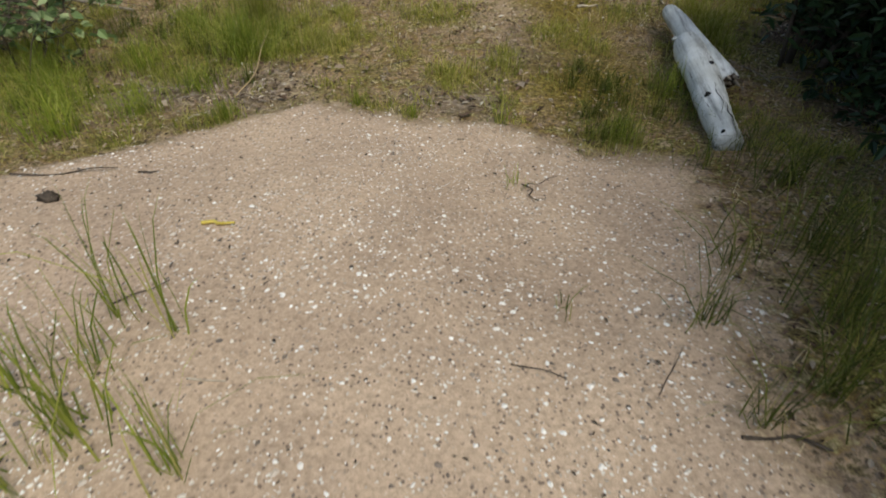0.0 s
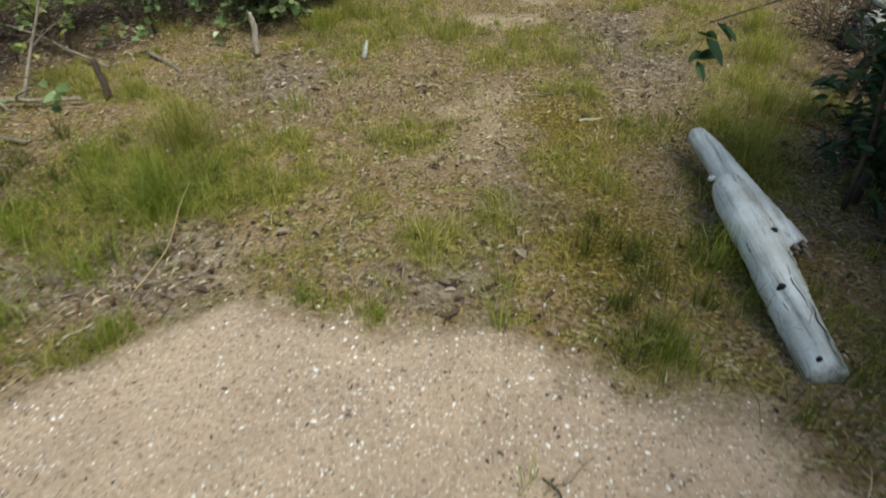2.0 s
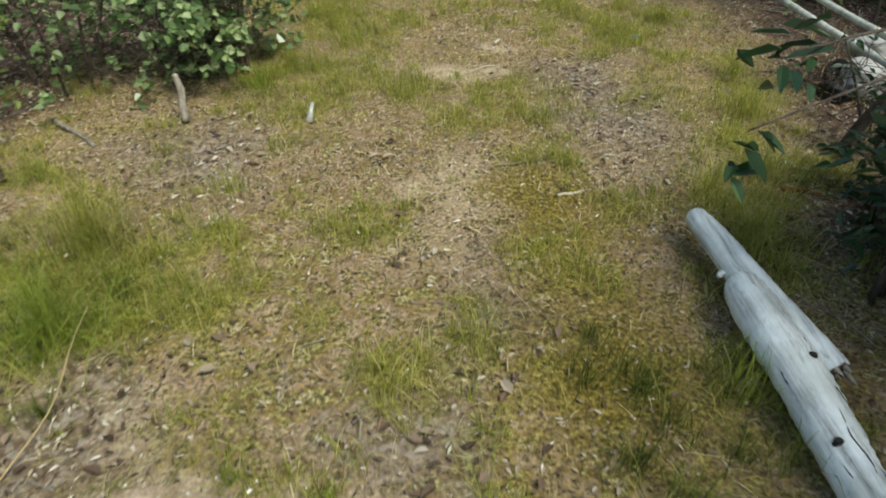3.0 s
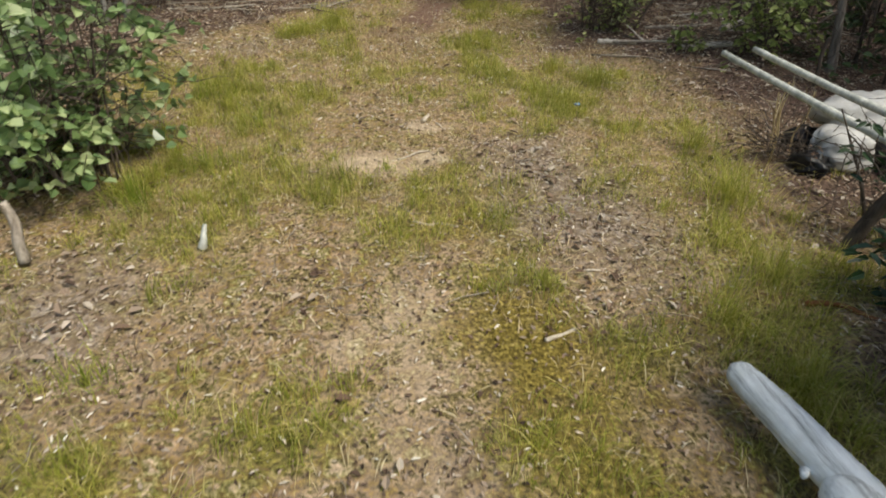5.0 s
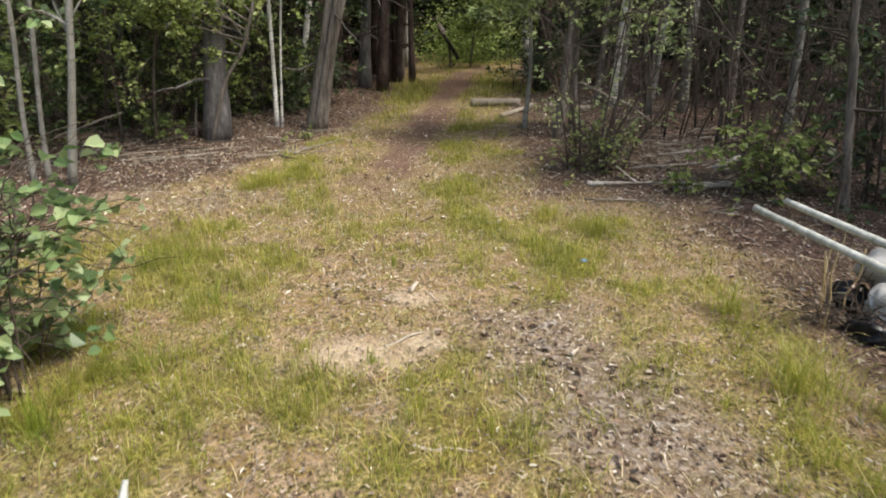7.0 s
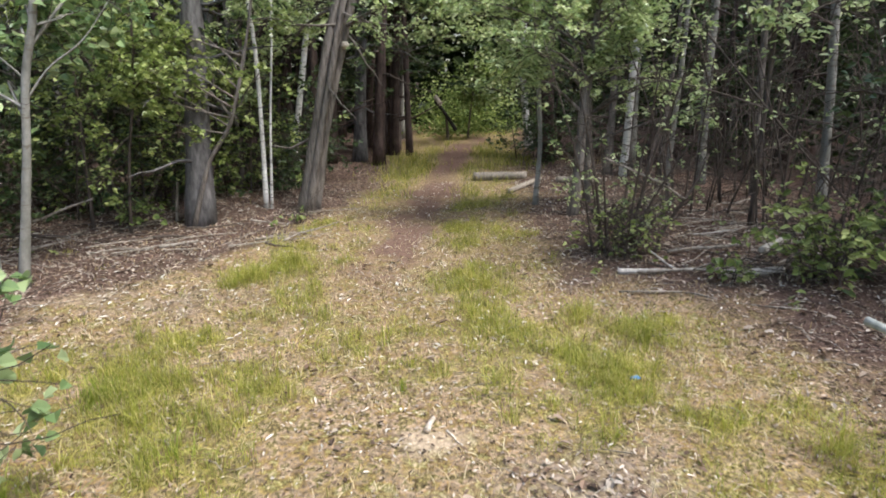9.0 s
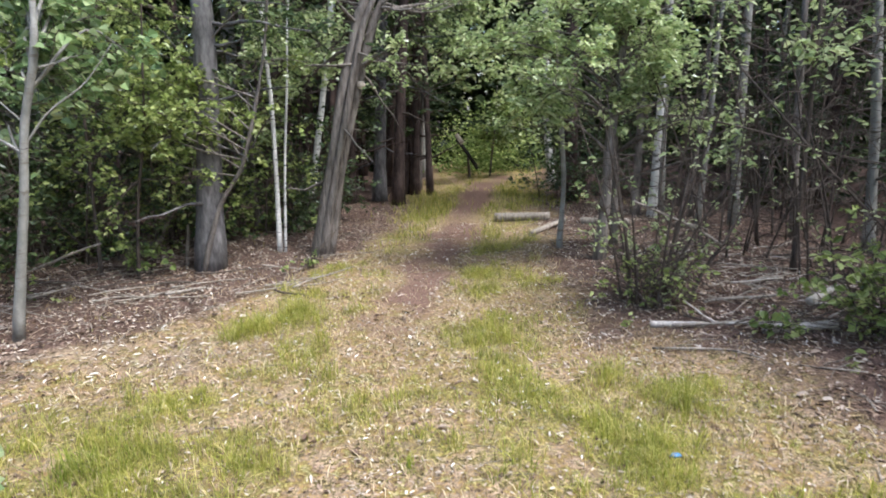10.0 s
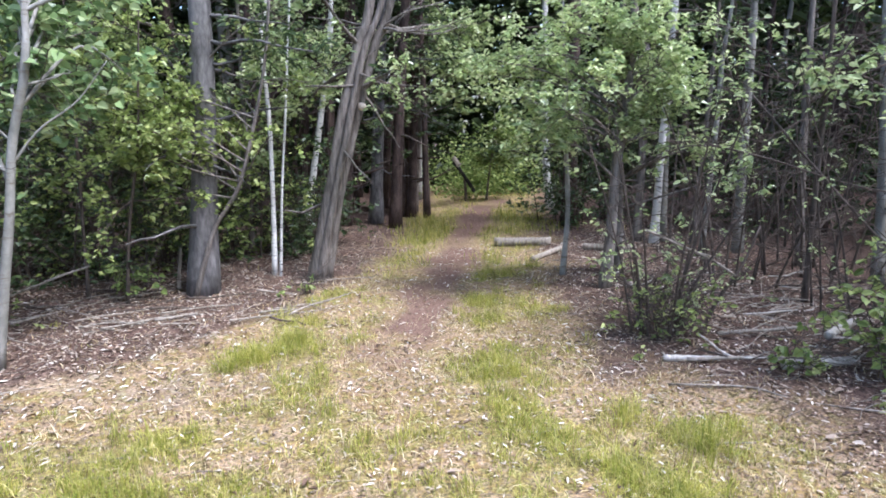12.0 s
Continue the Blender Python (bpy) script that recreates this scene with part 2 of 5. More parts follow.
    grit = ramp(N, [(0.3, (0.24, 0.18, 0.14)), (0.5, (0.40, 0.32, 0.25)), (0.7, (0.75, 0.70, 0.62))])
    L.new(sepc.outputs[2], grit.inputs[0])
    sand = mix(N, L, r_g.outputs[0], sand, grit.outputs[0])
    col = mix(N, L, edge(attr("sand"), mid.outputs["Fac"], 0.42, 0.86, 0.7), col, sand)
    L.new(col, b.inputs["Base Color"])
    bump(N, L, b, fine.outputs["Fac"], 0.55, 0.012)
    return m


M_GROUND = ground_material()
M_GRASS = leaf_mat("grass_green", [(0.0, (0.15, 0.20, 0.03)), (0.35, (0.31, 0.34, 0.06)), (0.65, (0.48, 0.46, 0.11)), (1.0, (0.68, 0.57, 0.27))], 0.55, 0.5)
M_TALL = leaf_mat("grass_tall", [(0.0, (0.18, 0.26, 0.035)), (0.5, (0.36, 0.43, 0.07)), (0.85, (0.50, 0.53, 0.11)), (1.0, (0.66, 0.58, 0.25))], 0.5, 0.5)
M_SOFT = leaf_mat("grass_soft", [(0.0, (0.24, 0.29, 0.05)), (0.4, (0.44, 0.46, 0.09)), (0.75, (0.60, 0.56, 0.17)), (1.0, (0.76, 0.66, 0.32))], 0.55, 0.55)
# darker copy of the grass colours, standing in for shade beside the sand
M_GRASS_SHADED = leaf_mat("grass_shaded", [(0.0, (0.06, 0.085, 0.015)), (0.5, (0.13, 0.165, 0.03)), (0.85, (0.24, 0.26, 0.06)), (1.0, (0.42, 0.36, 0.14))], 0.5, 0.4)
M_DRY = leaf_mat("grass_dry", [(0.0, (0.14, 0.085, 0.045)), (0.35, (0.36, 0.26, 0.125)), (0.7, (0.60, 0.48, 0.29)), (1.0, (0.80, 0.70, 0.50))], 0.7, 0.25)
M_LITTER = leaf_mat("dead_leaves", [(0.0, (0.045, 0.027, 0.018)), (0.3, (0.13, 0.08, 0.055)), (0.6, (0.26, 0.18, 0.13)), (0.85, (0.40, 0.32, 0.26)), (1.0, (0.62, 0.54, 0.47))], 0.75, 0.08)
M_PALE = leaf_mat("bleached_scraps", [(0.0, (0.34, 0.26, 0.19)), (0.5, (0.58, 0.49, 0.41)), (1.0, (0.86, 0.82, 0.76))], 0.8, 0.05)
M_LEAF_ASPEN = leaf_mat("leaf_aspen", [(0.0, (0.11, 0.19, 0.07)), (0.5, (0.28, 0.40, 0.17)), (1.0, (0.55, 0.64, 0.36))], 0.3, 0.4, 0.7)
M_LEAF_BIRCH = leaf_mat("leaf_birch", [(0.0, (0.20, 0.28, 0.10)), (0.5, (0.44, 0.54, 0.24)), (1.0, (0.70, 0.75, 0.45))], 0.32, 0.45, 0.8)
M_LEAF_MAPLE = leaf_mat("leaf_maple", [(0.0, (0.12, 0.17, 0.045)), (0.6, (0.34, 0.42, 0.13)), (1.0, (0.60, 0.66, 0.28))], 0.4, 0.45, 0.5)
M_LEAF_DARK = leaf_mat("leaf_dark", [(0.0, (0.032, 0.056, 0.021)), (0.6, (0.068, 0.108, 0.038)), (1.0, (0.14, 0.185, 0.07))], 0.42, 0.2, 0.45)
M_LEAF_SHRUB = leaf_mat("leaf_shrub", [(0.0, (0.018, 0.045, 0.020)), (0.6, (0.035, 0.075, 0.030)), (1.0, (0.07, 0.12, 0.05))], 0.35, 0.2, 0.5)
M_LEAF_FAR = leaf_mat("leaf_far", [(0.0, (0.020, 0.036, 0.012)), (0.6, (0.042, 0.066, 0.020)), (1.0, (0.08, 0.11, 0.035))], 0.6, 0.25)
# yellow-green of seedlings; at the path's bend this brightness stands in for sunlight
M_LEAF_LIT = leaf_mat("leaf_yellow_green_sunlit", [(0.0, (0.13, 0.19, 0.055)), (0.6, (0.27, 0.36, 0.11)), (1.0, (0.48, 0.54, 0.22))], 0.5, 0.45)
M_PINE = bark_mat("bark_pine", (0.06, 0.056, 0.056), (0.23, 0.218, 0.215), 22, (1, 1, 0.3))
# red-brown bark, also darkened in colour for trunks deep in shade
M_REDPINE_SHADED = bark_mat("bark_red_pine_shaded", (0.030, 0.021, 0.018), (0.125, 0.088, 0.075), 20, (1, 1, 0.3))
M_BIRCH = bark_mat("bark_birch", (0.52, 0.50, 0.47), (0.80, 0.79, 0.75), 9, (1, 1, 0.6), (0.06, 0.05, 0.045), 0.7, 0.25)
M_ASPEN = bark_mat("bark_aspen", (0.17, 0.165, 0.145), (0.36, 0.35, 0.32), 12, (1, 1, 0.5), (0.16, 0.14, 0.11), 0.75, 0.3)
M_GREY = bark_mat("bark_grey", (0.07, 0.060, 0.052), (0.30, 0.265, 0.235), 30, (1, 1, 0.14), strength=0.9)
M_TWIG = bark_mat("bark_twig", (0.05, 0.04, 0.032), (0.15, 0.12, 0.10), 30)
M_DEAD = bark_mat("dead_wood", (0.16, 0.13, 0.10), (0.46, 0.41, 0.35), 30, (1, 1, 0.25))
# pale dead wood, brightened in colour to offset the shade it lies in
M_DEAD_BRIGHT = bark_mat("dead_wood_bright", (0.34, 0.30, 0.25), (0.78, 0.73, 0.66), 30, (1, 1, 0.25))


def drift_material(name, axis):
    m, N, L, b = mat(name, 0.8, 0.25)
    st = [1.0, 1.0, 1.0]
    st[axis] = 0.06
    n = tex(N, L, 30, 6, 0.7, tuple(st))
    r = ramp(N, [(0.30, (0.11, 0.11, 0.105)), (0.38, (0.44, 0.46, 0.46)), (0.5, (0.74, 0.77, 0.78)), (0.66, (0.89, 0.92, 0.93))])
    L.new(n.outputs["Fac"], r.inputs[0])
    n2 = tex(N, L, 5, 4)
    r2 = ramp(N, [(0.3, (0.72, 0.72, 0.68)), (0.65, (1.08, 1.08, 1.08))])
    L.new(n2.outputs["Fac"], r2.inputs[0])
    L.new(mix(N, L, 1.0, r.outputs[0], r2.outputs[0], "MULTIPLY"), b.inputs["Base Color"])
    bump(N, L, b, n.outputs["Fac"], 0.5, 0.012)
    return m


def plain_mat(name, a, c, scale=20, rough=0.8, strength=0.2):
    m, N, L, b = mat(name, rough, 0.3)
    n = tex(N, L, scale, 5, 0.65)
    r = ramp(N, [(0.3, a), (0.7, c)])
    L.new(n.outputs["Fac"], r.inputs[0])
    L.new(r.outputs[0], b.inputs["Base Color"])
    bump(N, L, b, n.outputs["Fac"], strength, 0.01)
    return m


M_DRIFT = drift_material("driftwood", 1)
M_HOLE = plain_mat("knot_dark", (0.01, 0.01, 0.01), (0.03, 0.025, 0.02))
M_TARP = plain_mat("tarp_white", (0.34, 0.33, 0.31), (0.62, 0.61, 0.58), 7, 0.55, 0.5)
M_BLACK = plain_mat("black_plastic", (0.010, 0.010, 0.011), (0.03, 0.03, 0.03), 12, 0.35, 0.3)
M_POLE = bark_mat("weathered_pole", (0.30, 0.31, 0.28), (0.68, 0.69, 0.64), 22, (1, 1, 0.4))
M_CHIP = plain_mat("pale_chip", (0.36, 0.30, 0.22), (0.66, 0.59, 0.49), 40)
M_RUST = plain_mat("rusty_board", (0.14, 0.055, 0.02), (0.32, 0.13, 0.05), 18)
M_BLUE = plain_mat("blue_plastic", (0.05, 0.16, 0.38), (0.10, 0.26, 0.52), 20, 0.4)
M_YELLOW = plain_mat("yellow_dry_leaf", (0.50, 0.38, 0.07), (0.70, 0.58, 0.16), 30)


def pebble_material():
    m, N, L, b = mat("pebbles", 0.6, 0.4)
    g = N.new("ShaderNodeNewGeometry")
    r = ramp(N, [(0.0, (0.10, 0.08, 0.07)), (0.2, (0.26, 0.21, 0.17)), (0.36, (0.50, 0.42, 0.34)), (0.50, (0.82, 0.78, 0.72)), (1.0, (0.95, 0.94, 0.92))])
    L.new(g.outputs["Random Per Island"], r.inputs[0])
    L.new(r.outputs[0], b.inputs["Base Color"])
    return m


M_PEBBLE = pebble_material()


# ---------------------------------------------------------------- mesh helpers
class Shape:
    """Gathers vertices, triangles and quads."""

    def __init__(self):
        self.v, self.t, self.q, self.n = [], [], [], 0

    def add(self, v, t=None, q=None):
        v = np.asarray(v, np.float32).reshape(-1, 3)
        if t is not None and len(t):
            self.t.append(np.asarray(t, np.int64).reshape(-1, 3) + self.n)
        if q is not None and len(q):
            self.q.append(np.asarray(q, np.int64).reshape(-1, 4) + self.n)
        self.v.append(v)
        self.n += len(v)
        return self

    def data(self, name, material, smooth=False):
        me = bpy.data.meshes.new(name)
        V = np.concatenate(self.v)
        T = np.concatenate(self.t) if self.t else np.zeros((0, 3), np.int64)
        Q = np.concatenate(self.q) if self.q else np.zeros((0, 4), np.int64)
        me.vertices.add(len(V))
        me.vertices.foreach_set("co", V.ravel())
        me.loops.add(T.size + Q.size)
        me.loops.foreach_set("vertex_index", np.concatenate([T.ravel(), Q.ravel()]).astype(np.int32))
        me.polygons.add(len(T) + len(Q))
        start = np.concatenate([np.arange(len(T)) * 3, T.size + np.arange(len(Q)) * 4]).astype(np.int32)
        me.polygons.foreach_set("loop_start", start)
        me.polygons.foreach_set("use_smooth", np.full(len(start), smooth))
        me.materials.append(material)
        me.update(calc_edges=True)
        me.validate()
        return me


def thing(name, label, category, at=(0, 0, 0), group="", kind=""):
    e = new(name)
    e.empty_display_size = 0.1
    e.location = at
    return tagged(e, label, category, group, kind)


def part(name, shape, material, parent, label="", smooth=False):
    """Links a shape given in world metres as one mesh under its parent."""
    ob = new(name, shape.data(name, material, smooth))
    ob.parent = parent
    if parent is not None:
        base = parent.location if parent.parent is None else parent.parent.location
        if parent.parent is None:
            ob.matrix_parent_inverse = Matrix.Translation(-Vector(base))
    return tagged(ob, label)


def single(name, shape, material, label, category="", group="", kind="", smooth=False):
    return tagged(new(name, shape.data(name, material, smooth)), label, category, group, kind)


def smooth_line(pts, n):
    """A Catmull-Rom line of n points through pts."""
    p = np.asarray(pts, float)
    p = np.vstack([2 * p[0] - p[1], p, 2 * p[-1] - p[-2]])
    s = np.linspace(0, len(p) - 3 - 1e-6, n)
    i = s.astype(int)
    u = (s - i)[:, None]
    a, b, c, d = p[i], p[i + 1], p[i + 2], p[i + 3]
    return 0.5 * (2 * b + (c - a) * u + (2 * a - 5 * b + 4 * c - d) * u * u + (3 * b - a - 3 * c + d) * u ** 3)


def tube(shape, pts, radii, seg=8, rough=0.0, cap=True, flat=1.0):
    p = np.asarray(pts, float)
    n = len(p)
    r = np.interp(np.linspace(0, 1, n), np.linspace(0, 1, len(radii)), radii)
    d = np.gradient(p, axis=0)
    d /= np.linalg.norm(d, axis=1)[:, None] + 1e-9
    ref = np.array([1.0, 0, 0]) if abs(d[0][0]) < 0.8 else np.array([0, 1.0, 0])
    u = np.cross(d, ref)
    u /= np.linalg.norm(u, axis=1)[:, None]
    w = np.cross(d, u)
    a = np.linspace(0, 2 * np.pi, seg, endpoint=False)
    rr = r[:, None] * (1 + rough * rng.uniform(-1, 1, (n, seg)))
    v = p[:, None, :] + rr[..., None] * (np.cos(a)[None, :, None] * u[:, None, :] * flat + np.sin(a)[None, :, None] * w[:, None, :])
    i, j = np.meshgrid(np.arange(n - 1), np.arange(seg), indexing="ij")
    k = (j + 1) % seg
    q = np.stack([i * seg + j, i * seg + k, (i + 1) * seg + k, (i + 1) * seg + j], -1).reshape(-1, 4)
    v = v.reshape(-1, 3)
    t = []
    if cap:
        v = np.vstack([v, p[0], p[-1]])
        c0, c1 = n * seg, n * seg + 1
        t = [(c0, (s + 1) % seg, s) for s in range(seg)] + [(c1, (n - 1) * seg + s, (n - 1) * seg + (s + 1) % seg) for s in range(seg)]
    return shape.add(v, t, q)


def unit(v):
    return v / (np.linalg.norm(v, axis=-1, keepdims=True) + 1e-9)


def leaves(shape, at, size, aspect=0.55, droop=0.2, fold=0.25, face_up=0.5, tilt=0.35):
    """Folded leaves of two quads each at the places given, facing mostly upward."""
    n = len(at)
    if n == 0:
        return shape
    size = np.broadcast_to(size, (n,)) * rng.uniform(0.65, 1.25, n)
    az = rng.uniform(0, 2 * np.pi, n)
    axis = unit(np.stack([np.cos(az), np.sin(az), rng.normal(-droop, tilt, n)], 1))
    up = unit(np.stack([rng.normal(0, 0.45, n), rng.normal(0, 0.45, n), np.full(n, face_up)], 1))
    side = unit(np.cross(axis, up))
    nrm = np.cross(side, axis)
    L, W = size[:, None], size[:, None] * aspect * 0.5
    lift = nrm * W * fold * 2
    base = np.asarray(at, float)
    v = np.stack([base, base + axis * L * 0.32 + side * W + lift, base + axis * L * 0.72 + side * W * 0.72 + lift * 0.7 - nrm * L * 0.04,
                  base + axis * L - nrm * L * 0.10, base + axis * L * 0.72 - side * W * 0.72 + lift * 0.7 - nrm * L * 0.04, base + axis * L * 0.32 - side * W + lift], 1)
    o = (np.arange(n) * 6)[:, None]
    q = np.concatenate([o + np.array([[0, 1, 2, 3]]), o + np.array([[0, 3, 4, 5]])])
    return shape.add(v.reshape(-1, 3), None, q)


def blades(shape, x, y, height, width, lean=0.5, z=None):
    """Grass blades bent over, one quad pair and a tip each."""
    n = len(x)
    if n == 0:
        return shape
    z = rise(x, y) - 0.006 if z is None else z
    az = rng.uniform(0, 2 * np.pi, n)
    out = np.stack([np.cos(az), np.sin(az), np.zeros(n)], 1)
    face = az + rng.uniform(-1.2, 1.2, n) + np.pi / 2
    side = np.stack([np.cos(face), np.sin(face), np.zeros(n)], 1)
    h = (np.broadcast_to(height, (n,)) * rng.uniform(0.5, 1.25, n))[:, None]
    w = (np.broadcast_to(width, (n,)) * rng.uniform(0.7, 1.3, n))[:, None]
    ln = (np.abs(rng.normal(0, 1, n)) * lean)[:, None]
    b = np.stack([x, y, z], 1)
    up = np.array([[0, 0, 1.0]])
    m1 = b + up * h * 0.45 + out * h * ln * 0.22
    m2 = b + up * h * (0.80 - 0.12 * np.clip(ln, 0, 2)) + out * h * ln * 0.62
    tp = b + up * h * np.clip(1.0 - 0.38 * ln, 0.15, 1) + out * h * ln * 1.05
    v = np.stack([b - side * w / 2, b + side * w / 2, m1 - side * w * 0.5, m1 + side * w * 0.5, m2 - side * w * 0.32, m2 + side * w * 0.32, tp], 1)
    o = (np.arange(n) * 7)[:, None]
    q = np.concatenate([o + np.array([[0, 1, 3, 2]]), o + np.array([[2, 3, 5, 4]])])
    return shape.add(v.reshape(-1, 3), o + np.array([[4, 5, 6]]), q)


def scatter(n, x0, x1, y0, y1, chance):
    x, y = rng.uniform(x0, x1, n), rng.uniform(y0, y1, n)
    keep = rng.uniform(0, 1, n) < chance(x, y)
    return x[keep], y[keep]


# ---------------------------------------------------------------- ground
def graded(lo, hi, step, far):
    mid = np.arange(lo, hi + 1e-6, step)
    grow = step * np.cumsum(1.22 ** np.arange(1, 60))
    grow = grow[grow < far]
    return np.concatenate([(lo - grow)[::-1], mid, hi + grow])


gx, gy = graded(-3.6, 4.2, 0.045, 700), graded(0.0, 12.0, 0.05, 700)
X, Y = np.meshgrid(gx, gy)
Z = rise(X, Y)
nx, ny = len(gx), len(gy)
idx = np.arange(nx * ny).reshape(ny, nx)
g_shape = Shape().add(np.stack([X, Y, Z], -1).reshape(-1, 3), None, np.stack([idx[:-1, :-1], idx[:-1, 1:], idx[1:, 1:], idx[1:, :-1]], -1).reshape(-1, 4))
ground = single("ground", g_shape, M_GROUND, "sandy mound running into a mossy grass track and brown forest floor", "ground", kind="structure", smooth=True)
path_w = ss(0.55, 0.05, np.abs(path_off(X, Y) + 0.15 * vnoise(X, Y, 0.5, 21))) * ss(7.6, 9.2, Y) * np.clip(0.68 + 0.45 * vnoise(X, Y, 0.3, 22), 0, 1)
for nm, val in (("sand", np.clip(0.25 + sand_side(X, Y) * 2.0, 0, 1)), ("woods", woods(X, Y)), ("litter", litter_patch(X, Y)), ("moss", moss_patch(X, Y)), ("bare", bare_patch(X, Y)), ("green", green_patch(X, Y)), ("path", path_w)):
    a = ground.data.attributes.new(nm, "FLOAT", "POINT")
    a.data.foreach_set("value", np.ascontiguousarray(val, np.float32).ravel())

# ---------------------------------------------------------------- trees
def wander(start, direction, length, n, bend=0.15, sag=0.0):
    d = np.array(direction, float)
    d /= np.linalg.norm(d)
    p = [np.array(start, float)]
    for i in range(n):
        d = d + rng.normal(0, bend, 3) + np.array([0, 0, sag])
        d /= np.linalg.norm(d)
        p.append(p[-1] + d * length / n)
    return np.array(p)


TWIGS = [None]


def twigs_on(limb, twigs, twig_len, spots):
    for j in range(twigs):
        g = 0.25 + 0.75 * (j + rng.uniform(0, 1)) / twigs
        b = limb[min(len(limb) - 1, int(g * len(limb)))]
        d = limb[-1] - limb[0]
        tw = wander(b, d / (np.linalg.norm(d) + 1e-6) + rng.normal(0, 0.7, 3), twig_len * rng.uniform(0.5, 1.2), 4, 0.25, -0.05)
        tube(TWIGS[0], tw, [0.0035, 0.0015], 3, cap=False)
        spots.append(tw[1:])
    spots.append(limb[len(limb) // 3:])


def grow_limbs(stem, radii, count, lo, hi, length, up=0.45, seg=5, twigs=5, twig_len=0.45, face=None, spread=1.0):
    """Limbs with twigs along a stem: their shapes, and places along the twigs for leaves."""
    spots, made = [], []
    n = len(stem)
    for k in range(count):
        f = lo + (hi - lo) * (k + rng.uniform(0, 1)) / count
        i = min(n - 1, int(f * (n - 1)))
        r0 = np.interp(f, np.linspace(0, 1, len(radii)), radii)
        az = rng.uniform(0, 2 * np.pi) if face is None else face + rng.normal(0, spread)
        ln = length * rng.uniform(0.55, 1.2) * (1.15 - 0.55 * f)
        limb = wander(stem[i], (math.cos(az), math.sin(az), up + rng.normal(0, 0.2)), ln, 6, 0.16, -0.03)
        wood = Shape()
        tube(wood, limb, [min(0.45 * r0, 0.02) + 0.002, 0.003], seg, cap=False)
        twigs_on(limb, twigs, twig_len, spots)
        made.append(wood)
    return made, (np.concatenate(spots) if spots else np.zeros((0, 3)))


def crown_limbs(stem, r0, volume, count, twigs, twig_len):
    """Limbs that reach from a stem to places inside an ellipsoid."""
    spots, made = [], []
    c, r = np.array(volume[:3]), np.array(volume[3:])
    for k in range(count):
        d = unit(rng.normal(0, 1, 3)) * rng.uniform(0.15, 1.0) ** 0.5
        goal = c + d * r
        i = int(np.argmin(np.abs(stem[:, 2] - (goal[2] - 0.35 * np.linalg.norm((goal - stem[len(stem) // 2])[:2])))))
        mid = (stem[i] + goal) / 2 + np.array([0, 0, 0.12]) + rng.normal(0, 0.08, 3)
        limb = smooth_line([stem[i], mid, goal], 9)
        wood = Shape()
        tube(wood, limb, [min(0.4 * r0, 0.012) + 0.003, 0.003], 5, cap=False)
        twigs_on(limb[3:], twigs, twig_len, spots)
        made.append(wood)
    return made, np.concatenate(spots)


def around(spots, n, spread):
    if n == 0 or len(spots) == 0:
        return np.zeros((0, 3))
    knots = spots[rng.integers(0, len(spots), max(1, n // 6))]
    knots = knots + rng.normal(0, spread, knots.shape)
    return knots[rng.integers(0, len(knots), n)] + rng.normal(0, 0.026, (n, 3))


def tree(name, label, category, stems, bark, leaf, limbs=8, lo=0.4, hi=1.0, limb_len=0.8, leaf_n=600, leaf_size=0.05, aspect=0.6, up=0.4, twigs=5, spread=0.05, face=None, seg=10, group="", twig_len=0.4, fan=1.0, dead=0, rough=0.04, twig_bark=None, volumes=(), apart=False):
    """A tree or bush: stems as (points, base radius, top radius), limbs, twigs and a crown of leaves.
    volumes: (x, y, z, rx, ry, rz, limbs, leaves) that the crown fills; apart: each limb is a part of its own."""
    root = thing(name, label, category, tuple(stems[0][0][0]), group)
    crown, wood, TWIGS[0] = Shape(), [], Shape()
    for k, (pts, r0, r1) in enumerate(stems):
        line = smooth_line(pts, max(10, int(len(pts) * 5)))
        line[0, 2] -= 0.06
        tr = Shape()
        tube(tr, line, [r0 * 1.5, r0 * 1.12, r0 * 1.0, 0.98 * r0, 0.96 * r0, 0.94 * r0, 0.5 * (r0 + r1), 0.5 * (r0 + r1), 0.5 * (r0 + r1), r1, r1], seg, rough)
        part("trunk" if r0 > 0.012 else "stem", tr, bark, root, smooth=True)
        made, sp = grow_limbs(line, [r0, r1], limbs, lo, hi, limb_len, up, 5, twigs, twig_len, face, fan)
        wood += made
        if leaf_n:
            leaves(crown, around(sp, leaf_n, spread), leaf_size, aspect)
        if dead:
            wood += grow_limbs(line, [r0, r1], dead, 0.1, 0.7, limb_len * 0.6, -0.1, 4, 3, 0.25)[0]
        if k == 0:
            for v in volumes:
                made, sp = crown_limbs(line, r0, v[:6], v[6], 6, 0.35)
                wood += made
                leaves(crown, around(sp, v[7], spread), leaf_size, aspect)
    if apart:
        for w in wood:
            part("branch", w, twig_bark or bark, root, smooth=True)
        if TWIGS[0].n:
            tagged(part("twigwork", TWIGS[0], twig_bark or M_TWIG, root, smooth=True), kind="stuff")
    elif wood:
        joined = Shape()
        for w in wood + ([TWIGS[0]] if TWIGS[0].n else []):
            joined.add(np.concatenate(w.v), None, np.concatenate(w.q))
        tagged(part("branchwork", joined, twig_bark or bark, root, smooth=True), kind="stuff")
    if crown.n:
        tagged(part("crown", crown, leaf, root), kind="stuff")
    return root


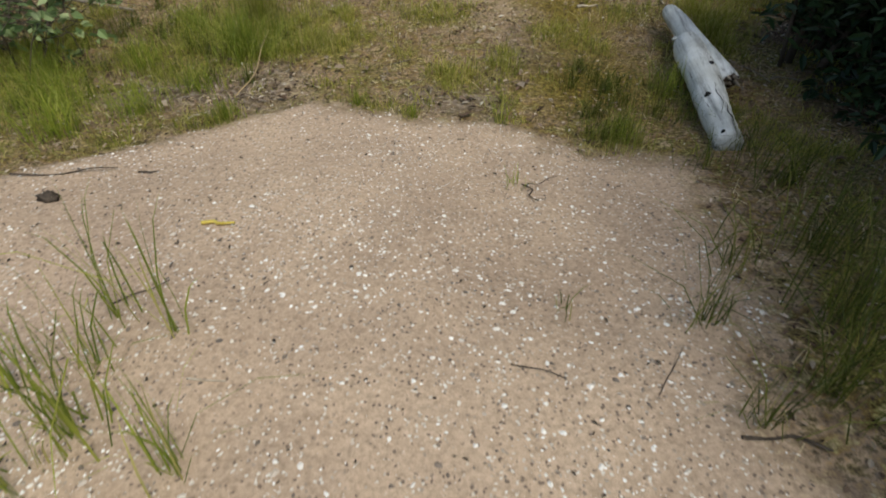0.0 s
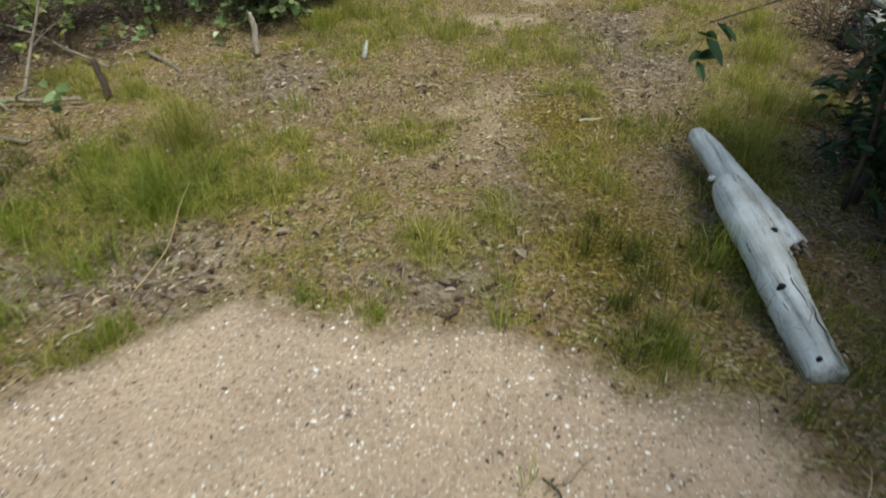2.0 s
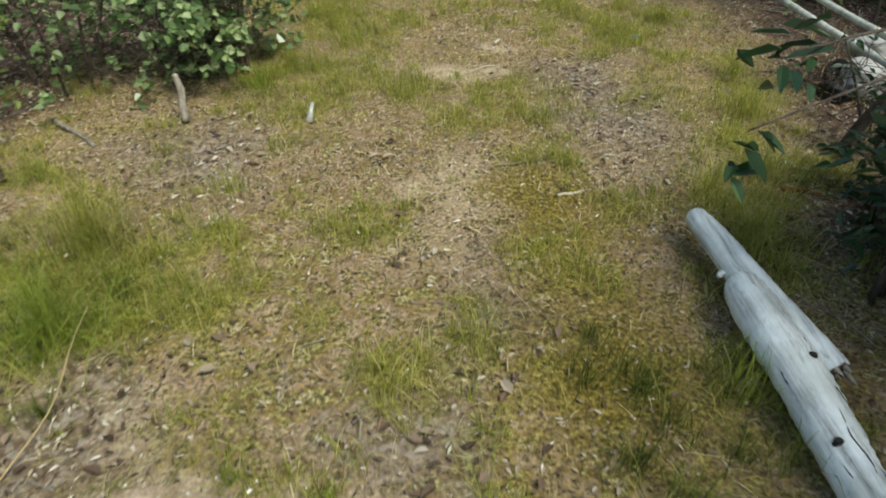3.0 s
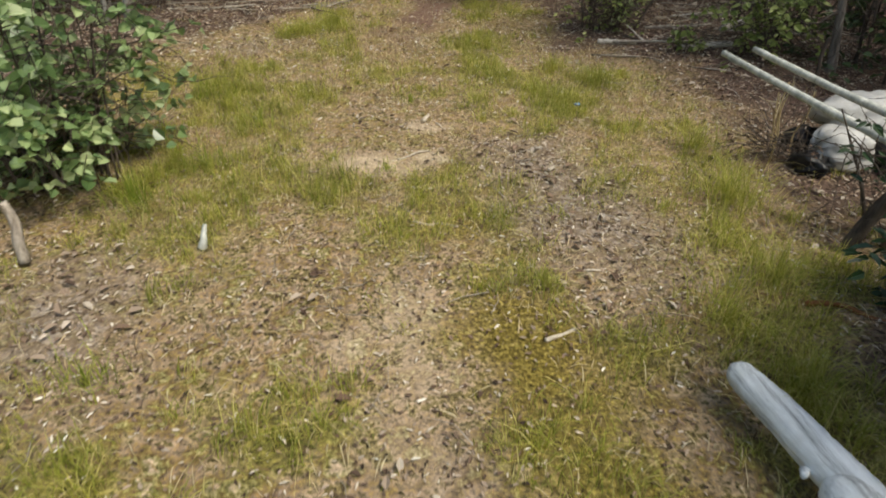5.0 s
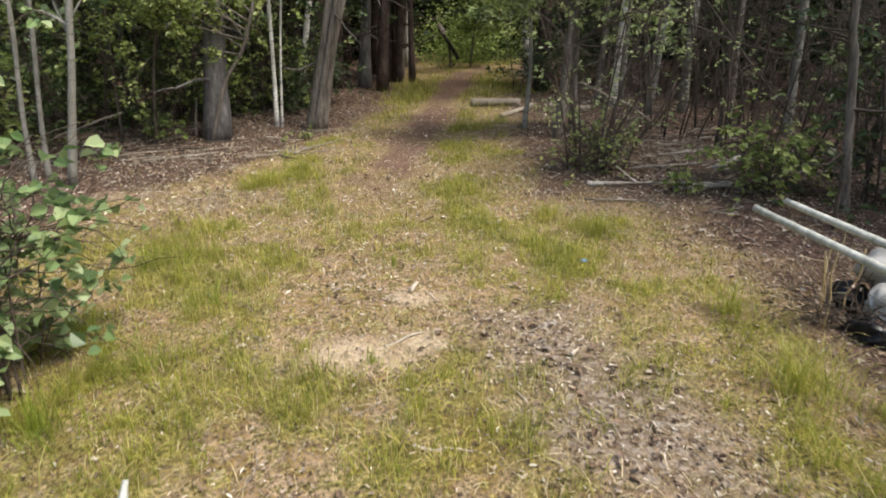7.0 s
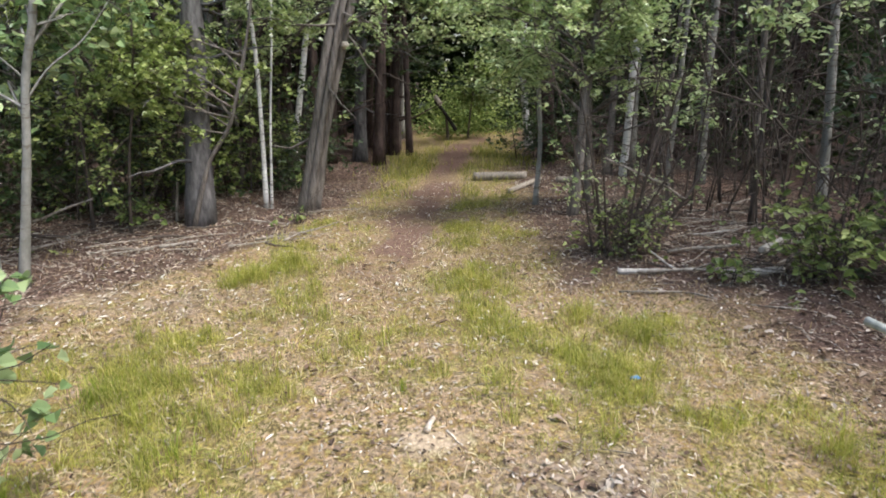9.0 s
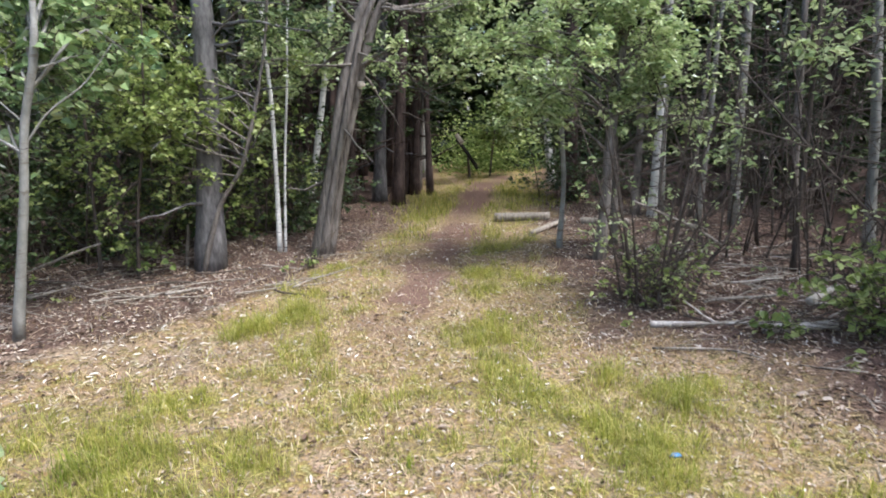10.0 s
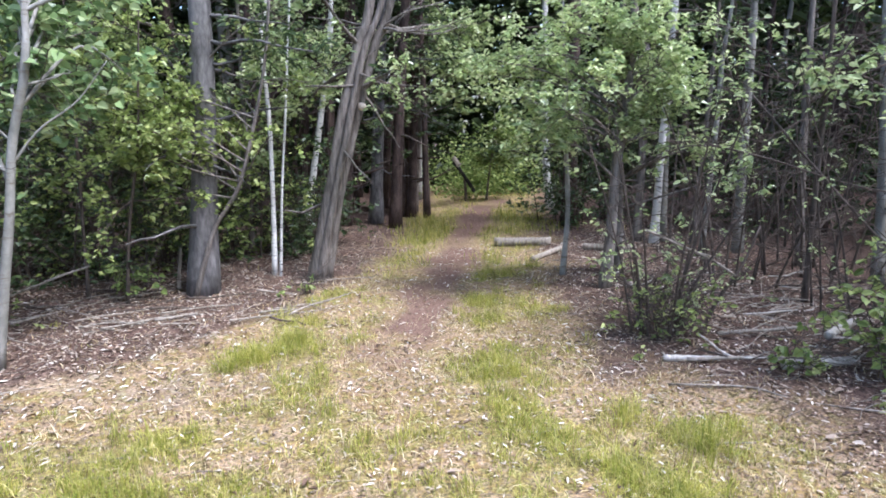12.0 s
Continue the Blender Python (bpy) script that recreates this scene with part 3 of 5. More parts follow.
def up_line(pts, top):
    """Carries a stem on upward beyond what is seen, to the height top."""
    p = [tuple(q) for q in pts]
    p[0] = (p[0][0], p[0][1], ground_z(p[0][0], p[0][1]))
    a, b = np.array(p[-2]), np.array(p[-1])
    d = (b - a) / (b[2] - a[2])
    d[:2] *= 0.5
    p.append(tuple(b + d * (top - b[2]) * 0.5))
    p.append(tuple(np.array(p[-1]) + d * (top - b[2]) * 0.5))
    return p


# the edge of the wood, on the near side of the track
aspen = tree("aspen_sapling", "slender grey-barked aspen sapling with bright rounded leaves", "tree",
     [(up_line([(-2.11, 8.95, 0), (-1.93, 8.92, 1.02), (-1.84, 8.90, 1.55), (-1.72, 8.87, 1.96), (-1.67, 8.86, 2.39)], 4.6), 0.027, 0.012)],
     M_ASPEN, M_LEAF_ASPEN, 5, 0.45, 0.95, 0.6, 120, 0.075, 0.8, 0.5, 4, 0.06, apart=True, volumes=[(-1.72, 9.35, 2.05, 0.42, 0.35, 0.75, 11, 760), (-1.38, 9.3, 2.3, 0.45, 0.3, 0.5, 8, 480), (-2.1, 9.0, 1.35, 0.3, 0.25, 0.2, 2, 40)])
for pts, r in (([(-1.87, 8.91, 1.40), (-1.70, 8.92, 1.62), (-1.48, 8.96, 1.80), (-1.30, 9.0, 2.05)], 0.009), ([(-1.84, 8.90, 1.55), (-2.05, 8.95, 1.75), (-2.3, 9.0, 1.9)], 0.007)):
    s = Shape()
    tube(s, smooth_line(pts, 14), [r, 0.003], 7, 0.05)
    part("branch", s, M_ASPEN, aspen, smooth=True)
for pts in ([(-2.43, 9.08, 0), (-2.40, 9.08, 0.69), (-2.31, 9.06, 1.5)], [(-2.35, 9.17, 0), (-2.30, 9.16, 0.68), (-2.19, 9.13, 1.55)]):
    tree("aspen_sapling", "thin bare-stemmed aspen sapling at the wood's edge", "tree", [(up_line(pts, 4.2), 0.020, 0.009)], M_ASPEN, M_LEAF_ASPEN, 7, 0.5, 1.0, 0.6, 260, 0.07, 0.8, 0.5, 4, 0.06, group="aspen saplings")
tree("pine_tree", "thick grey pine trunk with dead lower branches", "tree",
     [(up_line([(-1.13, 10.86, 0), (-1.04, 10.84, 1.28), (-1.0, 10.84, 2.06), (-0.98, 10.83, 2.8)], 9.0), 0.114, 0.08)],
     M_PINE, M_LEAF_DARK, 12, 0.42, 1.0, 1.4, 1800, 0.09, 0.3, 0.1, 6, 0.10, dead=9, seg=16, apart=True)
tree("maple_sapling", "curving thin sapling with light green leaves", "tree",
     [(up_line([(-1.18, 10.70, 0), (-0.96, 10.66, 0.73), (-0.72, 10.62, 1.12), (-0.56, 10.6, 1.65), (-0.42, 10.58, 2.27)], 3.6), 0.020, 0.008)],
     M_GREY, M_LEAF_MAPLE, 7, 0.3, 1.0, 0.6, 300, 0.06, 0.8, 0.15, 4, 0.05, apart=True, volumes=[(-1.30, 10.55, 1.65, 0.75, 0.45, 0.32, 11, 1500)])
tree("birch_tree", "thin white birch with dark bark marks", "tree",
     [(up_line([(-0.47, 11.40, 0), (-0.45, 11.39, 1.07), (-0.45, 11.39, 1.83), (-0.49, 11.40, 2.56), (-0.42, 11.39, 2.94)], 5.5), 0.024, 0.012)],
     M_BIRCH, M_LEAF_BIRCH, 8, 0.45, 1.0, 0.8, 420, 0.05, 0.65, 0.4, 5, 0.06, group="birches", twig_bark=M_TWIG)
tree("birch_tree", "very thin pale birch stem", "tree",
     [(up_line([(-0.41, 11.36, 0), (-0.35, 11.36, 1.07), (-0.28, 11.35, 1.83), (-0.23, 11.34, 2.51), (-0.19, 11.33, 2.94)], 5.0), 0.013, 0.007)],
     M_BIRCH, M_LEAF_BIRCH, 6, 0.4, 1.0, 0.6, 300, 0.05, 0.65, 0.4, 4, 0.06, group="birches", twig_bark=M_TWIG)
tree("birch_tree", "pale birch standing back among dark trunks", "tree",
     [(up_line([(-0.14, 13.91, 0), (0.10, 13.86, 1.53), (0.29, 13.81, 2.72), (0.36, 13.8, 3.48)], 7), 0.045, 0.02)],
     M_BIRCH, M_LEAF_BIRCH, 9, 0.35, 1.0, 1.0, 700, 0.05, 0.65, 0.4, 5, 0.08, group="birches", twig_bark=M_TWIG)
leaner = tree("leaning_tree", "leaning pair of grey ridged trunks with a fungus knob", "tree",
     [(up_line([(-0.06, 11.05, 0), (0.12, 11.0, 0.97), (0.28, 10.97, 1.77), (0.46, 10.93, 2.47), (0.58, 10.90, 2.89)], 6.5), 0.058, 0.032),
      (up_line([(0.06, 11.10, 0), (0.25, 11.05, 1.08), (0.45, 10.99, 1.88), (0.62, 10.95, 2.48), (0.78, 10.91, 2.9)], 6.5), 0.050, 0.030),
      (up_line([(-0.01, 10.99, 0), (0.17, 10.93, 0.97), (0.35, 10.89, 1.77), (0.50, 10.87, 2.4), (0.70, 10.85, 2.95)], 6.0), 0.036, 0.020)],
     M_GREY, M_LEAF_BIRCH, 9, 0.38, 1.0, 1.3, 700, 0.055, 0.6, 0.1, 6, 0.08, dead=3, seg=12, rough=0.12, apart=True)
for nm, lab, pts, r in (("pine_tree", "straight dark pine trunk deeper in the wood", [(1.08, 15.22, 0), (1.13, 15.2, 1.24), (1.19, 15.19, 2.46), (1.25, 15.18, 3.8)], 0.10),
                        ("pine_tree", "straight dark pine trunk beside the path", [(1.83, 15.9, 0), (1.89, 15.9, 1.52), (1.95, 15.9, 3.95)], 0.075),
                        ("pine_tree", "straight dark pine trunk in deep shade", [(0.57, 14.98, 0), (0.66, 14.96, 1.53), (0.74, 14.94, 3.73)], 0.06)):
    tree(nm, lab, "tree", [(up_line(pts, 9.0), r, 0.06)], M_PINE if r > 0.09 else M_REDPINE_SHADED, M_LEAF_DARK, 14, 0.3, 1.0, 1.6, 1600, 0.11, 0.3, 0.05, 5, 0.12, dead=8, group="pines")

# right of the path
tree("birch_tree", "slim white birch stem beside the path", "tree", [(up_line([(4.45, 15.5, 0), (4.35, 15.52, 0.99), (4.31, 15.53, 1.72)], 7), 0.07, 0.03)], M_BIRCH, M_LEAF_BIRCH, 10, 0.3, 1, 1.2, 900, 0.06, 0.6, 0.4, 5, 0.08, group="birches", twig_bark=M_TWIG)
tree("aspen_sapling", "thin pale sapling beside the fallen logs", "tree", [(up_line([(2.46, 10.43, 0), (2.49, 10.42, 0.8), (2.47, 10.43, 1.26), (2.43, 10.44, 1.73)], 3.4), 0.024, 0.009)], M_ASPEN, M_LEAF_BIRCH, 9, 0.45, 1, 0.7, 500, 0.055, 0.6, 0.35, 5, 0.06)
tree("willow_tree", "grey leaning willow stem with silvery green crown", "tree",
     [(up_line([(2.64, 9.86, 0), (2.68, 9.85, 0.75), (2.70, 9.85, 1.33), (2.76, 9.83, 1.79), (2.79, 9.83, 2.48)], 4.6), 0.048, 0.018)],
     M_GREY, M_LEAF_BIRCH, 4, 0.6, 1.0, 0.8, 160, 0.06, 0.5, 0.3, 5, 0.05, apart=True, volumes=[(2.25, 9.65, 2.25, 1.05, 0.45, 0.85, 24, 5800), (1.75, 9.8, 2.05, 0.5, 0.35, 0.45, 7, 1400)])
tree("willow_tree", "leafy young willow hanging over the path", "tree",
     [(up_line([(3.05, 10.35, 0), (3.0, 10.3, 1.0), (2.9, 10.2, 2.0)], 4.6), 0.035, 0.012)],
     M_GREY, M_LEAF_BIRCH, 4, 0.6, 1.0, 0.8, 160, 0.062, 0.5, 0.3, 5, 0.05, apart=True, volumes=[(3.2, 9.75, 2.25, 0.65, 0.45, 0.8, 11, 1500), (3.55, 9.5, 1.4, 0.4, 0.35, 0.25, 4, 350)])
tree("birch_tree", "white birch with dark bands at the thicket's edge", "tree", [(up_line([(4.32, 11.74, 0), (4.34, 11.74, 0.95), (4.36, 11.73, 1.74), (4.40, 11.72, 2.7)], 6), 0.050, 0.02)], M_BIRCH, M_LEAF_BIRCH, 10, 0.3, 1, 1.0, 900, 0.055, 0.6, 0.35, 5, 0.07, group="birches", twig_bark=M_TWIG)
for lab, pts, r, bk in (("grey sapling stem in the thicket", [(4.16, 11.9, 0), (4.18, 11.9, 1.17), (4.16, 11.9, 2.22)], 0.05, M_GREY),
                        ("thin pale sapling stem bending outward", [(4.46, 10.95, 0), (4.50, 10.94, 1.01), (4.53, 10.93, 1.85), (4.54, 10.93, 2.47), (4.6, 10.91, 3.07)], 0.030, M_ASPEN),
                        ("pale aspen stem in front of dark thicket", [(5.0, 11.0, 0), (4.98, 11.01, 0.99), (4.97, 11.01, 1.85), (4.96, 11.01, 3.11)], 0.055, M_ASPEN),
                        ("grey stem deep in the thicket", [(5.14, 10.18, 0), (5.07, 10.19, 1.05), (5.02, 10.2, 2.11)], 0.04, M_GREY),
                        ("pale stem at the thicket's outer side", [(5.3, 9.38, 0), (5.24, 9.39, 1.0), (5.18, 9.41, 1.79), (5.07, 9.43, 2.79)], 0.045, M_ASPEN),
                        ("thin leaning stem in the thicket", [(4.81, 11.63, 0), (4.85, 11.62, 1.17), (4.9, 11.6, 2.2)], 0.03, M_GREY),
                        ("grey trunk standing behind the poles", [(3.71, 6.96, 0), (3.61, 6.98, 0.66), (3.51, 7.01, 1.24), (3.44, 7.03, 1.6)], 0.030, M_GREY)):
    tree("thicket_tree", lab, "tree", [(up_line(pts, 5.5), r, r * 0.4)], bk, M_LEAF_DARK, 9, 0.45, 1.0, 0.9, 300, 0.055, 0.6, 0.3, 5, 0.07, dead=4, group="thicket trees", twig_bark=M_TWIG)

tree("willow_tree", "thin dark willow with sprays of light leaves", "tree", [(up_line([(4.1, 9.0, 0), (4.05, 8.95, 1.0), (4.0, 8.9, 1.9)], 3.6), 0.022, 0.009)], M_TWIG, M_LEAF_BIRCH, 5, 0.5, 1.0, 0.6, 150, 0.075, 0.5, 0.3, 5, 0.06, apart=True,
     volumes=[(3.95, 8.8, 2.1, 0.5, 0.4, 0.28, 5, 240), (4.6, 8.7, 2.1, 0.4, 0.4, 0.3, 3, 120)])
tree("maple_tree", "young maple filling the wood's edge with light green leaves", "tree", [(up_line([(-2.2, 11.9, 0), (-2.2, 11.85, 1.2), (-2.15, 11.8, 2.2)], 5.0), 0.035, 0.012)], M_GREY, M_LEAF_MAPLE, 6, 0.5, 1.0, 1.0, 700, 0.07, 0.75, 0.2, 5, 0.08, apart=True,
     volumes=[(-2.2, 11.5, 2.7, 1.3, 0.5, 1.0, 18, 3600), (-3.3, 10.9, 1.9, 0.7, 0.4, 0.8, 7, 900)])
tree("maple_tree", "young maple between birch stems in the wood", "tree", [(up_line([(-0.8, 12.7, 0), (-0.8, 12.65, 1.2), (-0.8, 12.6, 2.2)], 5.0), 0.03, 0.012)], M_GREY, M_LEAF_BIRCH, 6, 0.5, 1.0, 1.0, 600, 0.07, 0.75, 0.2, 5, 0.08, apart=True,
     volumes=[(-0.7, 12.4, 2.3, 1.0, 0.5, 1.1, 12, 1700), (0.4, 12.9, 2.9, 0.8, 0.5, 0.7, 7, 800)])
tree("maple_tree", "leafy tree arching over the far path", "tree", [(up_line([(2.0, 16.4, 0), (2.05, 16.3, 1.2), (2.1, 16.2, 2.2)], 5.5), 0.04, 0.014)], M_GREY, M_LEAF_BIRCH, 6, 0.4, 1.0, 1.2, 900, 0.09, 0.7, 0.2, 5, 0.09, apart=True,
     volumes=[(2.4, 15.9, 2.8, 1.0, 0.6, 1.0, 13, 1900), (3.5, 16.3, 3.3, 1.1, 0.6, 0.9, 11, 1500)])
# brighter leaf colour paints the sunlight on this maple
tree("maple_tree", "young maple where the path bends, sunlight in its leaf colour", "tree", [(up_line([(3.9, 17.9, 0), (3.92, 17.8, 0.7), (3.95, 17.7, 1.2)], 2.2), 0.02, 0.008)], M_GREY, M_LEAF_LIT, 4, 0.3, 1.0, 0.6, 200, 0.09, 0.7, 0.2, 5, 0.09, apart=True,
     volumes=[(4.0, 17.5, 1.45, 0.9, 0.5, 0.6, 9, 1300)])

post = thing("leaning_post", "dark broken post with a tilted pale board", "post", (3.3, 17.6, 0.1))
s = Shape()
tube(s, smooth_line([(3.34, 17.6, 0.05), (3.33, 17.6, 0.5), (3.30, 17.6, 0.82)], 8), [0.035, 0.028], 8, 0.08)
part("post", s, M_TWIG, post, smooth=True)
s = Shape()
tube(s, smooth_line([(3.52, 17.55, 0.42), (3.28, 17.55, 0.78), (3.05, 17.55, 1.08)], 8), [0.045, 0.04], 6, 0.05, flat=0.5)
part("brace", s, M_HOLE, post, "black slanting brace")
s = Shape()
tube(s, [(3.17, 17.48, 0.98), (3.02, 17.48, 1.18)], [0.05, 0.045], 4, 0.0, flat=0.25)
part("board", s, M_DEAD, post, "small pale grey board")

# many-stemmed shrub where the track enters the wood
def many_stems(cx, cy, n, spread, height, lean, r):
    out = []
    for k in range(n):
        az = 2 * np.pi * k / n + rng.uniform(-0.3, 0.3)
        x, y = cx + spread * math.cos(az) * rng.uniform(0.3, 1), cy + spread * math.sin(az) * rng.uniform(0.3, 1)
        h = height * rng.uniform(0.6, 1.1)
        l = lean * rng.uniform(0.4, 1.2)
        z = ground_z(x, y)
        out.append(([(x, y, z), (x + 0.3 * l * math.cos(az), y + 0.3 * l * math.sin(az), z + 0.4 * h), (x + l * math.cos(az), y + l * math.sin(az), z + h)], r * rng.uniform(0.6, 1.2), r * 0.25))
    return out


tree("willow_shrub", "many-stemmed bare-based shrub with small green shoots", "shrub", many_stems(2.45, 8.65, 11, 0.22, 1.7, 0.6, 0.010), M_TWIG, M_LEAF_BIRCH, 5, 0.15, 1.0, 0.4, 36, 0.05, 0.5, 0.5, 3, 0.04, seg=6)
tree("willow_shrub", "low leafy shoots at the foot of the shrub", "shrub", many_stems(2.40, 8.50, 12, 0.18, 0.42, 0.2, 0.005), M_TWIG, M_LEAF_MAPLE, 4, 0.2, 1.0, 0.18, 42, 0.045, 0.5, 0.5, 3, 0.03, seg=5)
tree("willow_shrub", "bare grey shrub stems in the thicket", "shrub", many_stems(3.9, 9.7, 9, 0.5, 2.4, 0.8, 0.010), M_TWIG, M_LEAF_BIRCH, 5, 0.2, 1.0, 0.6, 30, 0.05, 0.5, 0.4, 4, 0.05, seg=6)
tree("willow_shrub", "tangle of bare dark stems in the thicket", "shrub", many_stems(4.4, 8.5, 11, 0.6, 2.6, 0.9, 0.010), M_TWIG, M_LEAF_BIRCH, 6, 0.2, 1.0, 0.7, 30, 0.05, 0.5, 0.3, 4, 0.05, seg=6)

# aspen bush at the track's left side, broad rounded leaves
tree("aspen_bush", "young aspen bush with broad blue-green leaves and dark stems", "shrub", many_stems(-1.80, 5.95, 11, 0.30, 1.4, 0.32, 0.010), M_TWIG, M_LEAF_ASPEN, 9, 0.06, 1.0, 0.42, 180, 0.064, 0.85, 0.4, 4, 0.05, seg=6)
tree("aspen_bush", "upright aspen shoots with large pale green leaves", "shrub", many_stems(-1.50, 5.92, 5, 0.10, 1.15, 0.08, 0.006), M_TWIG, M_LEAF_ASPEN, 6, 0.2, 1.0, 0.18, 40, 0.062, 0.85, 0.35, 3, 0.03, seg=6)
tree("aspen_bush", "leafy young bush beside dead sticks", "shrub", many_stems(-2.65, 5.75, 9, 0.35, 1.1, 0.35, 0.009), M_TWIG, M_LEAF_ASPEN, 8, 0.15, 1.0, 0.42, 105, 0.058, 0.8, 0.4, 4, 0.05, seg=6)
tree("aspen_bush", "leafy low bush at the clearing's side", "shrub", many_stems(-3.35, 5.1, 8, 0.4, 1.0, 0.35, 0.009), M_TWIG, M_LEAF_MAPLE, 8, 0.15, 1.0, 0.4, 150, 0.06, 0.7, 0.4, 4, 0.05, seg=6)
tree("aspen_bush", "green leafy plant among grass beside the sand", "shrub", many_stems(-2.75, 3.05, 7, 0.25, 0.75, 0.3, 0.006), M_TWIG, M_LEAF_ASPEN, 6, 0.2, 1.0, 0.3, 110, 0.06, 0.7, 0.4, 4, 0.04, seg=5)

# dark shrub that overhangs the driftwood
shrub = [([(1.62, 3.56, 0), (1.62, 3.45, 0.6), (1.56, 3.30, 1.2), (1.45, 3.15, 1.8)], 0.018, 0.006),
         ([(1.75, 3.45, 0), (1.85, 3.30, 0.6), (1.95, 3.1, 1.2), (1.95, 3.0, 1.8)], 0.018, 0.006),
         ([(1.85, 3.75, 0), (2.0, 3.8, 0.6), (2.1, 3.7, 1.2), (2.15, 3.6, 1.8)], 0.018, 0.006)]
tree("evergreen_shrub", "dark glossy-leaved shrub overhanging the driftwood log", "shrub", shrub, M_TWIG, M_LEAF_SHRUB, 14, 0.3, 1.0, 0.42, 900, 0.085, 0.38, 0.25, 5, 0.05, seg=8, face=-0.2, fan=1.2, apart=True)
spray = thing("evergreen_shrub", "arching dark stem with large glossy leaf sprays", "shrub", (1.56, 3.5, 0.0))
for pts, r in (([(1.56, 3.50, -0.03), (1.47, 3.42, 0.45), (1.27, 3.30, 0.92), (0.95, 3.12, 1.14), (0.62, 3.0, 1.13)], 0.013), ([(1.10, 3.20, 1.05), (0.85, 3.08, 1.02), (0.56, 2.97, 0.96)], 0.005)):
    s = Shape()
    tube(s, smooth_line(pts, 18), [r, 0.0025], 7, 0.03)
    part("stem", s, M_TWIG, spray, smooth=True)
s = Shape()
for cx, cy, cz, n, sp in ((0.60, 3.0, 1.12, 10, 0.035), (0.70, 3.04, 1.13, 7, 0.03), (0.57, 2.97, 0.94, 6, 0.03), (0.55, 2.96, 0.86, 3, 0.02), (1.36, 3.36, 0.98, 12, 0.08), (1.52, 3.42, 0.8, 12, 0.09), (1.5, 3.3, 1.25, 26, 0.12), (1.80, 3.45, 0.55, 200, 0.15), (1.78, 3.42, 0.9, 260, 0.16), (1.85, 3.4, 1.3, 260, 0.20), (1.62, 3.40, 1.05, 120, 0.12), (1.62, 3.50, 0.35, 130, 0.12), (1.58, 3.52, 0.70, 150, 0.12)):
    leaves(s, np.array([cx, cy, cz]) + rng.normal(0, sp, (n, 3)), 0.085, 0.36, 0.35)
tagged(part("crown", s, M_LEAF_SHRUB, spray), kind="stuff")
# packed dark leaves stand in for the deep shade under the shrub
tree("evergreen_shrub", "low dark leaf mass standing in for shade at the shrub's foot", "shrub", many_stems(2.2, 3.2, 12, 0.40, 1.0, 0.25, 0.009), M_TWIG, M_LEAF_SHRUB, 8, 0.02, 1.0, 0.32, 420, 0.08, 0.4, 0.3, 4, 0.07, seg=5)
tree("evergreen_shrub", "dense dark shrub closing the clearing behind the driftwood", "shrub", many_stems(2.35, 3.8, 9, 0.32, 0.9, 0.2, 0.010), M_TWIG, M_LEAF_SHRUB, 9, 0.02, 1.0, 0.36, 380, 0.085, 0.4, 0.3, 5, 0.06, seg=5)
# height and place chosen so it shades the grass beside the sand
tree("evergreen_shrub", "dark leafy shrub beside the sand mound", "shrub", many_stems(2.1, 1.7, 10, 0.45, 2.3, 0.3, 0.013), M_TWIG, M_LEAF_SHRUB, 10, 0.12, 1.0, 0.5, 520, 0.085, 0.4, 0.3, 5, 0.06, seg=6)
tree("evergreen_shrub", "dark shrub with rusty dead leaves at its foot", "shrub", many_stems(2.35, 4.75, 5, 0.15, 0.9, 0.25, 0.012), M_TWIG, M_LEAF_SHRUB, 5, 0.3, 1.0, 0.25, 16, 0.06, 0.4, 0.3, 4, 0.05, seg=6)
# added outside the view, only for the shade it throws
tree("evergreen_shrub", "unseen tall shrub added to shade the mound's grassy side", "shrub", many_stems(1.95, 0.3, 10, 0.4, 2.4, 0.25, 0.013), M_TWIG, M_LEAF_SHRUB, 10, 0.12, 1.0, 0.5, 480, 0.085, 0.4, 0.3, 5, 0.06, seg=6)
tree("leafy_bush", "bright green leafy bush behind the brush pile", "shrub", many_stems(3.42, 7.48, 8, 0.16, 0.62, 0.2, 0.006), M_TWIG, M_LEAF_MAPLE, 6, 0.15, 1.0, 0.2, 80, 0.065, 0.6, 0.4, 4, 0.05, seg=5)
tree("leafy_bush", "broad green bush in shade beside the poles", "shrub", many_stems(4.1, 6.9, 8, 0.35, 1.5, 0.35, 0.009), M_TWIG, M_LEAF_DARK, 8, 0.15, 1.0, 0.45, 150, 0.08, 0.6, 0.4, 4, 0.06, seg=5)
tree("small_plant", "low yellow-green seedling at the brush pile", "plant", many_stems(2.78, 7.66, 4, 0.05, 0.22, 0.08, 0.004), M_TWIG, M_LEAF_LIT, 3, 0.4, 1.0, 0.10, 14, 0.055, 0.8, 0.4, 2, 0.02, seg=5)
tree("small_plant", "yellow-green seedling in front of the dark undergrowth", "plant", many_stems(-1.73, 10.75, 5, 0.10, 0.42, 0.15, 0.005), M_TWIG, M_LEAF_LIT, 4, 0.3, 1.0, 0.18, 26, 0.07, 0.8, 0.4, 3, 0.03, seg=5)
tree("small_plant", "small seedling beside the leaning trunks", "plant", many_stems(-0.10, 10.5, 4, 0.05, 0.25, 0.08, 0.004), M_TWIG, M_LEAF_LIT, 3, 0.3, 1.0, 0.10, 14, 0.05, 0.7, 0.4, 2, 0.02, seg=5)

